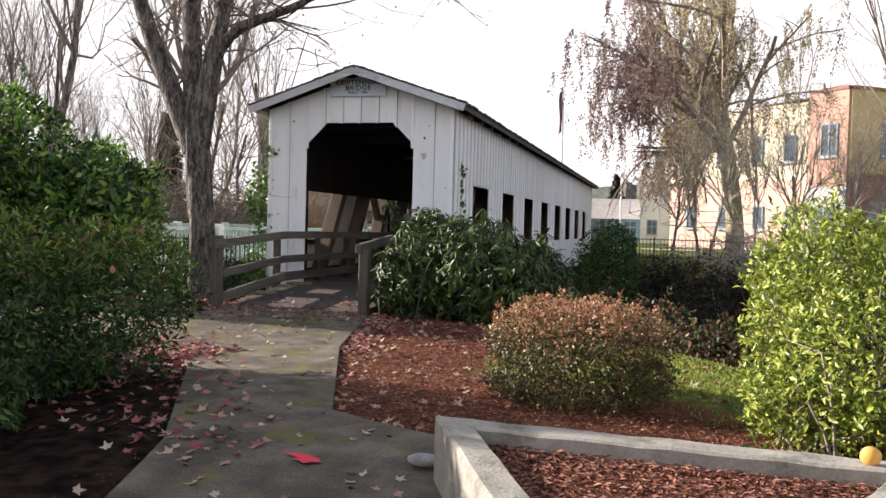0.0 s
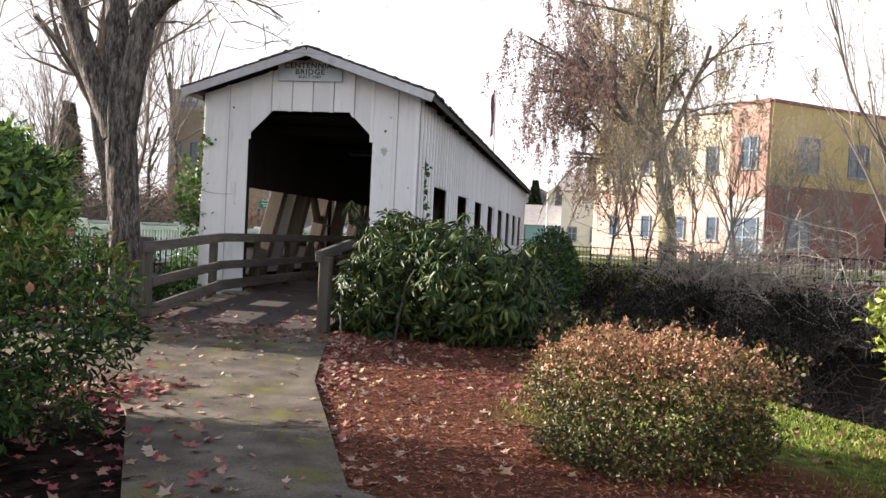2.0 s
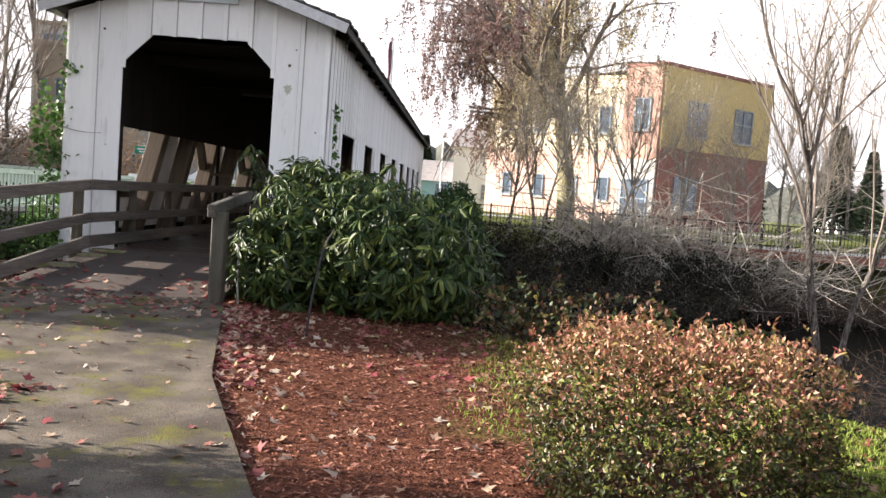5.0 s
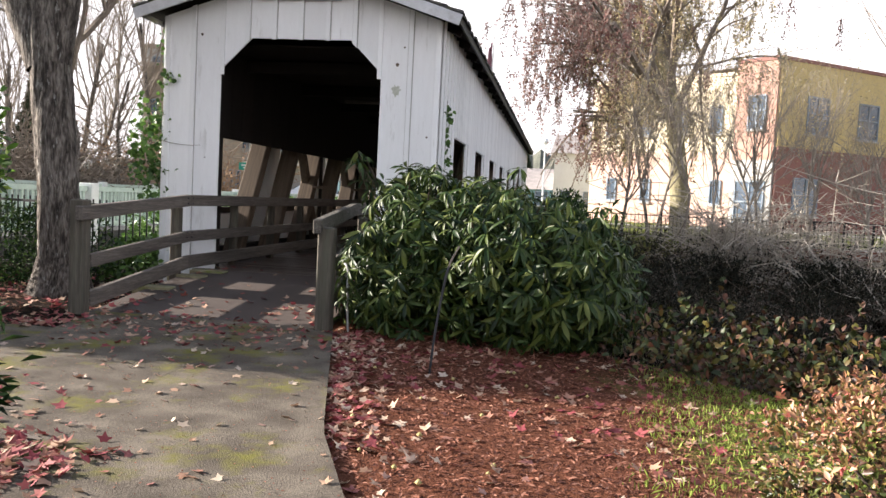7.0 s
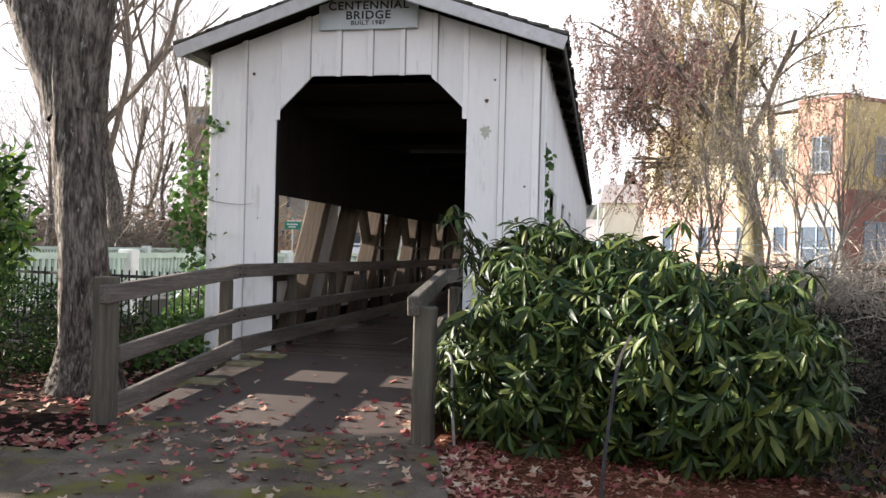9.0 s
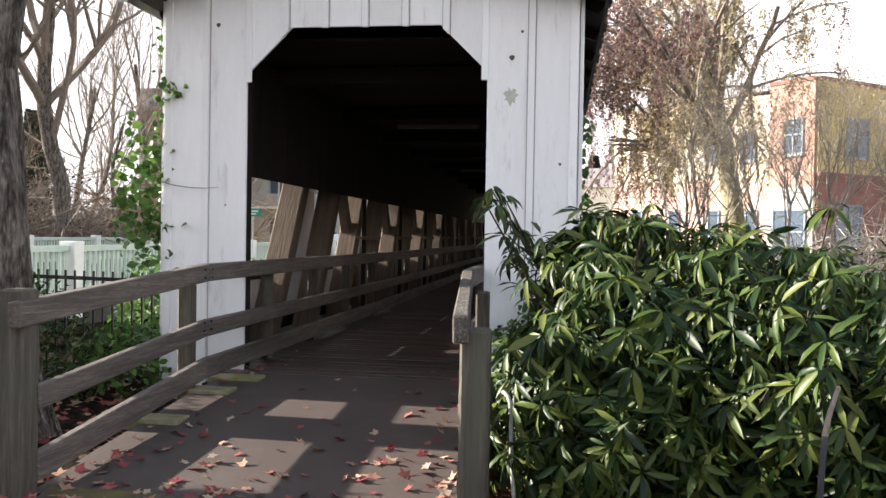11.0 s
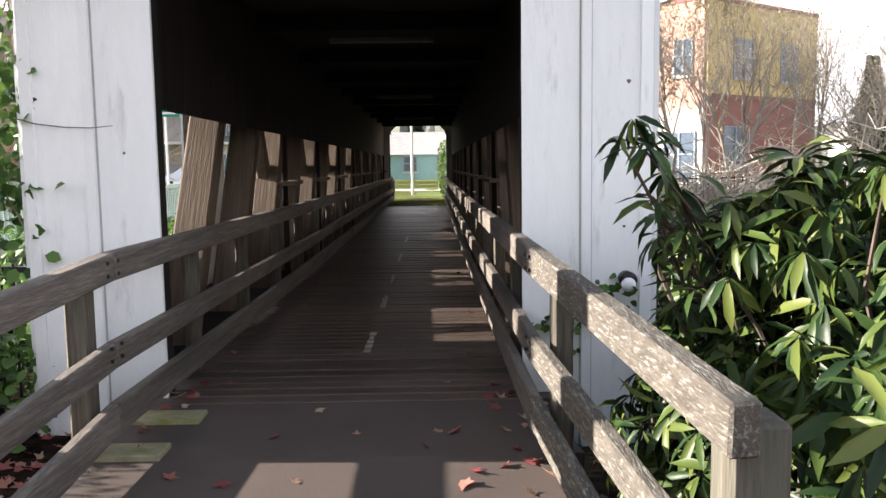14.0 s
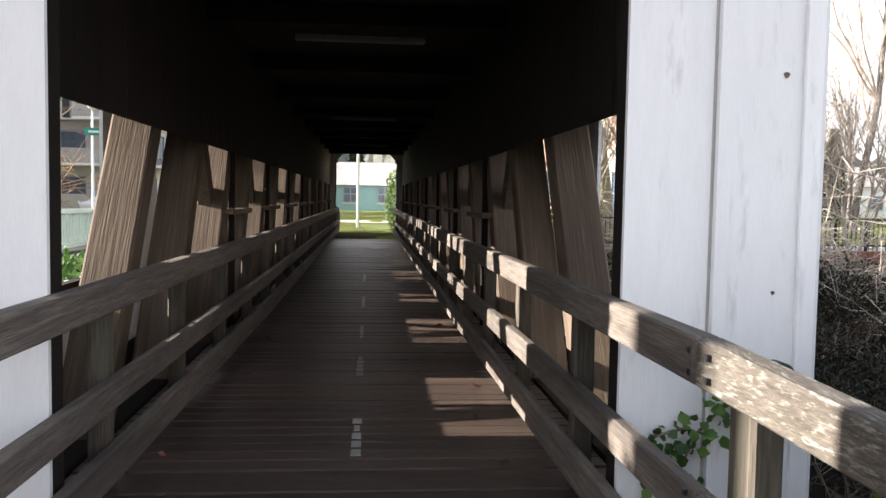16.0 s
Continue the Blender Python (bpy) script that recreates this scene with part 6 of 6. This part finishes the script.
c1 = conifer((5.5, 88, 0), 10.5, 2.6, "dark distant conifer above the rooftops")
for x, y, s in ((-1.5, 95, .8), (9, 105, .7), (14, 92, .75), (38, 66, .95), (44, 72, .8), (33, 74, .7), (-58, 80, 1.4), (-70, 60, 1.5), (-44, 90, 1.5), (25, 100, .7)):
    copy_thing(c1, pose(x, y, 0, 0, 0, x * 37) @ Matrix.Diagonal((s, s, s, 1)))

# big hanging tree on the far bank: trunk, limbs, hanging strands of olive and maroon foliage
CLAD = material("ivy_clad_bark", [(0.16, 0.14, 0.08), (0.28, 0.25, 0.15), (0.42, 0.38, 0.25)], (3, 3, 1.5), 3, 0.9, 1.0, 9, 0.08, 0.35)
big = thing("weeping_tree", (8.2, 25.4, 0), "large weeping tree with olive hanging strands and maroon leaves", "tree")
rows = limb_rows((8.2, 25.4, -.3), (0, 0, 1), 8.5, .44, 4, .62, .03, (16, 6, 5), .03, 77, 8, .06)
V, F = tubes(rows[0], 12)
mesh_part("trunk", V, F, CLAD, big, smooth=True)
V, F = tubes(rows[1] + rows[2], 5)
mesh_part("branch_crown", V, F, TWIG, big)["kind"] = "stuff"
V, F = tubes(rows[3], 3)
mesh_part("twig_crown", V, F, PALETWIG, big)["kind"] = "stuff"
ends = np.array([r[0][k] for lv in rows[1:] for r in lv for k in (2, 4, len(r[0]) - 1)])
ends = ends[(ends[:, 2] > 3.6)]
seeds = ends[rng.choice(len(ends), 1900)]
strands, LP, LM = [], [], []
for p in seeds:
    ln = rng.uniform(.4, 1.9)
    q = np.linspace(0, 1, 6)[:, None]
    line = p + np.concatenate([rng.normal(size=2) * .25, [-ln]])[None] * q + rng.normal(size=(6, 3)) * .03
    strands.append((line, np.linspace(.014, .006, 6)))
    k = int(ln * 21)
    f = rng.random(k)
    pts = np.stack([np.interp(f, q[:, 0], line[:, j]) for j in range(3)], 1) + rng.normal(size=(k, 3)) * .05
    out = (p[0] < 4.7 + rng.normal() * 1.0) or np.hypot(p[0] - 8.2, p[1] - 25.4) > 4.6
    (LM if out else LP).append(pts)
V, F = tubes(strands, 3)
mesh_part("hanging_growth", V, F, PALETWIG, big)["kind"] = "stuff"
for nm, Q, m in (("olive_foliage", np.concatenate(LP), OLIVE), ("maroon_foliage", np.concatenate(LM), MAROON)):
    leaf_mesh(nm, Q, unit(rng.normal(size=Q.shape) + np.array([0, 0, -1.0])), rng.normal(size=Q.shape), .14, .07, m, big)

# thin pale saplings in front of it, river-side birches and russet scrub
for i, (x, y, z, h, r, lx, mat, lab) in enumerate([
        (6.6, 21.5, -.1, 6.0, .07, -.15, PALETWIG, "pale thin sapling on the far bank"), (7.6, 20.4, -.3, 5.4, .06, .1, PALETWIG, "pale thin sapling on the far bank"), (9.6, 20.2, -.3, 6.2, .05, .12, PALETWIG, "pale thin sapling on the far bank"),
        (10.4, 21.0, -.2, 6.0, .06, -.05, PALETWIG, "pale thin sapling on the far bank"), (8.6, 19.6, -.6, 5.4, .06, .02, PALETWIG, "pale thin sapling on the far bank"), (11.6, 20.0, -.4, 5.0, .06, .1, PALETWIG, "pale thin sapling on the far bank"),
        (5.4, 20.0, -.4, 4.6, .07, .35, TWIG, "leaning bare sapling by the iron fence"),
        (12.6, 22.6, 0, 6.6, .06, -.08, PALETWIG, "pale thin sapling on the far bank"), (7.0, 23.0, 0, 6.4, .06, .08, PALETWIG, "pale thin sapling on the far bank"), (10.8, 23.6, 0, 6.8, .06, .04, PALETWIG, "pale thin sapling on the far bank"),
        (12.4, 8.5, -2.5, 9.6, .10, -.24, TWIG, "leaning bare tree with tan dead leaves over the river"), (11.4, 5.4, -1.7, 7.2, .06, .12, TWIG, "bare tree on the river bank"), (13.2, 6.5, -1.6, 8.0, .07, .05, RUSTTWIG, "bare russet tree on the river bank"),
        (12.2, 3.6, -1.2, 6.4, .05, .0, RUSTTWIG, "bare russet tree on the river bank"), (15, 9, -1.4, 8.5, .08, -.05, TWIG, "bare tree on the river bank"), (16.5, 5, -1.0, 7.5, .07, .1, TWIG, "bare tree on the river bank")]):
    bare_tree("sapling" if i < 10 else "bare_tree", (x, y, z), h, r, 300 + i, mat, lab, 5, (10, 5, 4, 3), .42, .06, 0, (lx, 0), 7, .10, leafy=.35 if i < 10 else .3)


def scrub(name, loc, rad, n, h, mat, label, leafy=None, thick=1.0):
    """Tangle of thin arching stems; leafy: a share of small dry leaves."""
    t = thing(name, loc, label, "scrub", "river bank scrub")
    segs = []
    for i in range(n):
        a, q = rng.uniform(0, 6.283), math.sqrt(rng.random())
        b = np.array(loc) + np.array([rad[0] * q * math.cos(a), rad[1] * q * math.sin(a), 0])
        b[2] = float(ground_z(b[0], b[1])) - .05
        d = np.append(rng.normal(size=2) * .8, rng.uniform(.5, 1.3)) * h * rng.uniform(.4, 1)
        pts = np.array([b + d * f + np.array([0, 0, -.55 * h * f * f * rng.uniform(.2, 1)]) + rng.normal(size=3) * .04 for f in np.linspace(0, 1, 6)])
        r = rng.uniform(.004, .012) * thick
        segs.append((pts, np.linspace(r, r * .4, 6)))
        for j in range(3):
            k = int(rng.integers(2, 6))
            e = pts[k] + np.append(rng.normal(size=2) * .3, rng.normal() * .22) * h * .7
            segs.append(([pts[k], (pts[k] + e) / 2 + rng.normal(size=3) * .04, e], [r * .6, r * .5, r * .25]))
    V, F = tubes(segs, 3)
    mesh_part("stem_tangle", V, F, mat, t)["kind"] = "stuff"
    if leafy:
        P = np.concatenate([np.array(s[0])[-2:] for s in segs])
        P = P[rng.random(len(P)) < leafy[1]]
        leaf_mesh("leaves", P, sphere_dirs(len(P)), sphere_dirs(len(P)), leafy[2], leafy[2] * .5, leafy[0], t)
    return t


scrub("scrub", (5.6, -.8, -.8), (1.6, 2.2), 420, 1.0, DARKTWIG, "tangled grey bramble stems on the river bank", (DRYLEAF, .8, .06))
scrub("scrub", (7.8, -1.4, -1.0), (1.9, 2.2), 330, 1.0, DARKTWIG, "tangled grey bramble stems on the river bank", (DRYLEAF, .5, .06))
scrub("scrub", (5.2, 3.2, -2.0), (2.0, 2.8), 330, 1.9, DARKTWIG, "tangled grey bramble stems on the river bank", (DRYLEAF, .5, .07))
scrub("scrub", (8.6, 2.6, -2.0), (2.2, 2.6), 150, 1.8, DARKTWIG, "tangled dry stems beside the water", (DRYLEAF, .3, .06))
scrub("scrub", (11.8, 2.2, -1.8), (2.2, 3.0), 170, 2.0, RUSTTWIG, "russet dry brush on the river bank", (MAROON, .2, .06))
scrub("scrub", (14.6, 4.4, -1.5), (2.4, 3.0), 170, 2.2, RUSTTWIG, "russet dry brush on the river bank", (OLIVE, .2, .06))
scrub("scrub", (6.0, 18.0, -1.2), (3.4, 2.0), 420, 2.0, DARKTWIG, "dark scrub on the far bank below the fence", (DRYLEAF, .7, .14), 2.2)
scrub("scrub", (11.5, 18.6, -1.2), (3.4, 2.0), 240, 2.2, DARKTWIG, "dark dry scrub on the far bank", (DRYLEAF, .6, .12), 2.2)
scrub("scrub", (17.0, 19.0, -1.2), (3.4, 2.0), 420, 2.2, DARKTWIG, "dark russet scrub on the far bank below the footbridge", (MAROON, .3, .10), 2.2)
shrub("evergreen_bush", (3.4, 14.5, -.9), [((3.4, 14.5, -.3), (1.1, 2.6, 1.5)), ((3.3, 20.2, .2), (.9, 1.6, 1.1))], 6000, .13, JUNIPER, "dark evergreen bush growing by the bridge wall", "shrub", low=-2.2, aspect=.4)
shrub("evergreen_bush", (5.6, 9.5, -2.0), [((5.6, 9.5, -1.6), (2.2, 2.4, .9)), ((9.2, 10.0, -1.8), (2.2, 2.4, .8))], 6000, .12, BRUSH, "low bushes along the river edge, coloured dark for the shade there", "shrub", low=-2.4, aspect=.3, amp=.7, deep=.9, sprigs=(220, .6))
shrub("evergreen_bush", (6.0, 17.2, -1.6), [((5.0, 17.4, -1.0), (2.0, 1.5, .9)), ((8.5, 17.6, -1.1), (2.0, 1.5, .8)), ((12.0, 18.2, -1.2), (2.2, 1.5, .8))], 7000, .15, BRUSH, "tangled bushes on the far river bank, coloured dark for the shade there", "shrub", low=-2.4, aspect=.3, amp=.8, deep=.9, sprigs=(260, .7))
scrub("scrub", (7.5, 6.2, -2.2), (3.2, 2.4), 260, 1.7, DARKTWIG, "dead brush at the river edge, coloured dark for the shade there", (DRYLEAF, .6, .09), 1.5)
scrub("scrub", (9.0, 19.2, -.9), (4.5, 1.4), 300, 2.9, TWIG, "arching bare stems before the iron fence", (OLIVE, .2, .09), 1.8)
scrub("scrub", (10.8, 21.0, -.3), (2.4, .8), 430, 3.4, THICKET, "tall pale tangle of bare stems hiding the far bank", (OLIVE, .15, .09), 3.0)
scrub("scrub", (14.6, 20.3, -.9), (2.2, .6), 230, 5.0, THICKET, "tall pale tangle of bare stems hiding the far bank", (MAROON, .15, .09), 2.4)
for i, (x, y, h, lx) in enumerate([(14.2, 22.8, 5.5, .2), (16.0, 23.6, 6.0, -.1), (17.8, 25.2, 6.5, .1), (19.6, 27.5, 6.5, -.15), (13.6, 19.2, 4.6, .15), (16.2, 18.8, 5.0, -.2)]):
    bare_tree("sapling", (x, y, -.4 if y > 20 else -.9), h, .06, 500 + i, PALETWIG, "pale bare sapling beside the distant footbridge", 5, (11, 5, 4, 3), .55, .03, 0, (lx, 0), 7, .16)
bare_tree("bare_tree", (-17.6, 23.0, -.1), 17, .36, 640, TWIG, "large spreading bare tree across the street", 5, (9, 6, 4, 4), .55, .05, 0, (.03, 0), 7, .09)
# unseen tree, added so that its trunk shades the upper ramp
bare_tree("bare_tree", (-9.6, -0.14, -.3), 13, .40, 611, TWIG, "thick bare tree added beyond the view to shade the ramp", 4, (5, 4, 3), .16, .12, 0, (-.10, -.06), 7, .03)
scrub("scrub", (8.5, 16.2, -1.5), (4.0, 1.2), 130, 2.2, TWIG, "dry stems leaning over the river", (DRYLEAF, .3, .10), 1.5)
scrub("scrub", (-21.5, 27.0, -.1), (3.0, 5.0), 420, 5.5, TWIG, "tall brown winter thicket across the street", (DRYLEAF, .5, .16), 4.0)
scrub("scrub", (-18.6, 36.0, -.1), (1.8, 4.0), 300, 5.5, RUSTTWIG, "tall russet winter thicket across the street", (MAROON, .4, .16), 4.0)
# far wooded ridge
g = np.random.default_rng(9)
V, F = [], []
n = 260
for i in range(n):
    a = math.radians(-80 + 160 * i / (n - 1))
    x, y = 320 * math.sin(a), 320 * math.cos(a)
    h = 15 + 6 * math.sin(a * 5 + 1) + 4 * math.sin(a * 13) + g.uniform(0, 3.5)
    V += [(x * .82, y * .82, -1), (x * .9, y * .9, h * .55 + g.uniform(-1, 1)), (x, y, h)]
for i in range(n - 1):
    for j in range(2):
        F.append((i * 3 + j, i * 3 + 3 + j, i * 3 + 4 + j, i * 3 + 1 + j))
tagged(mesh_part("backdrop", V, F, HILL), "distant wooded hills beyond the town", "hills", kind="structure")
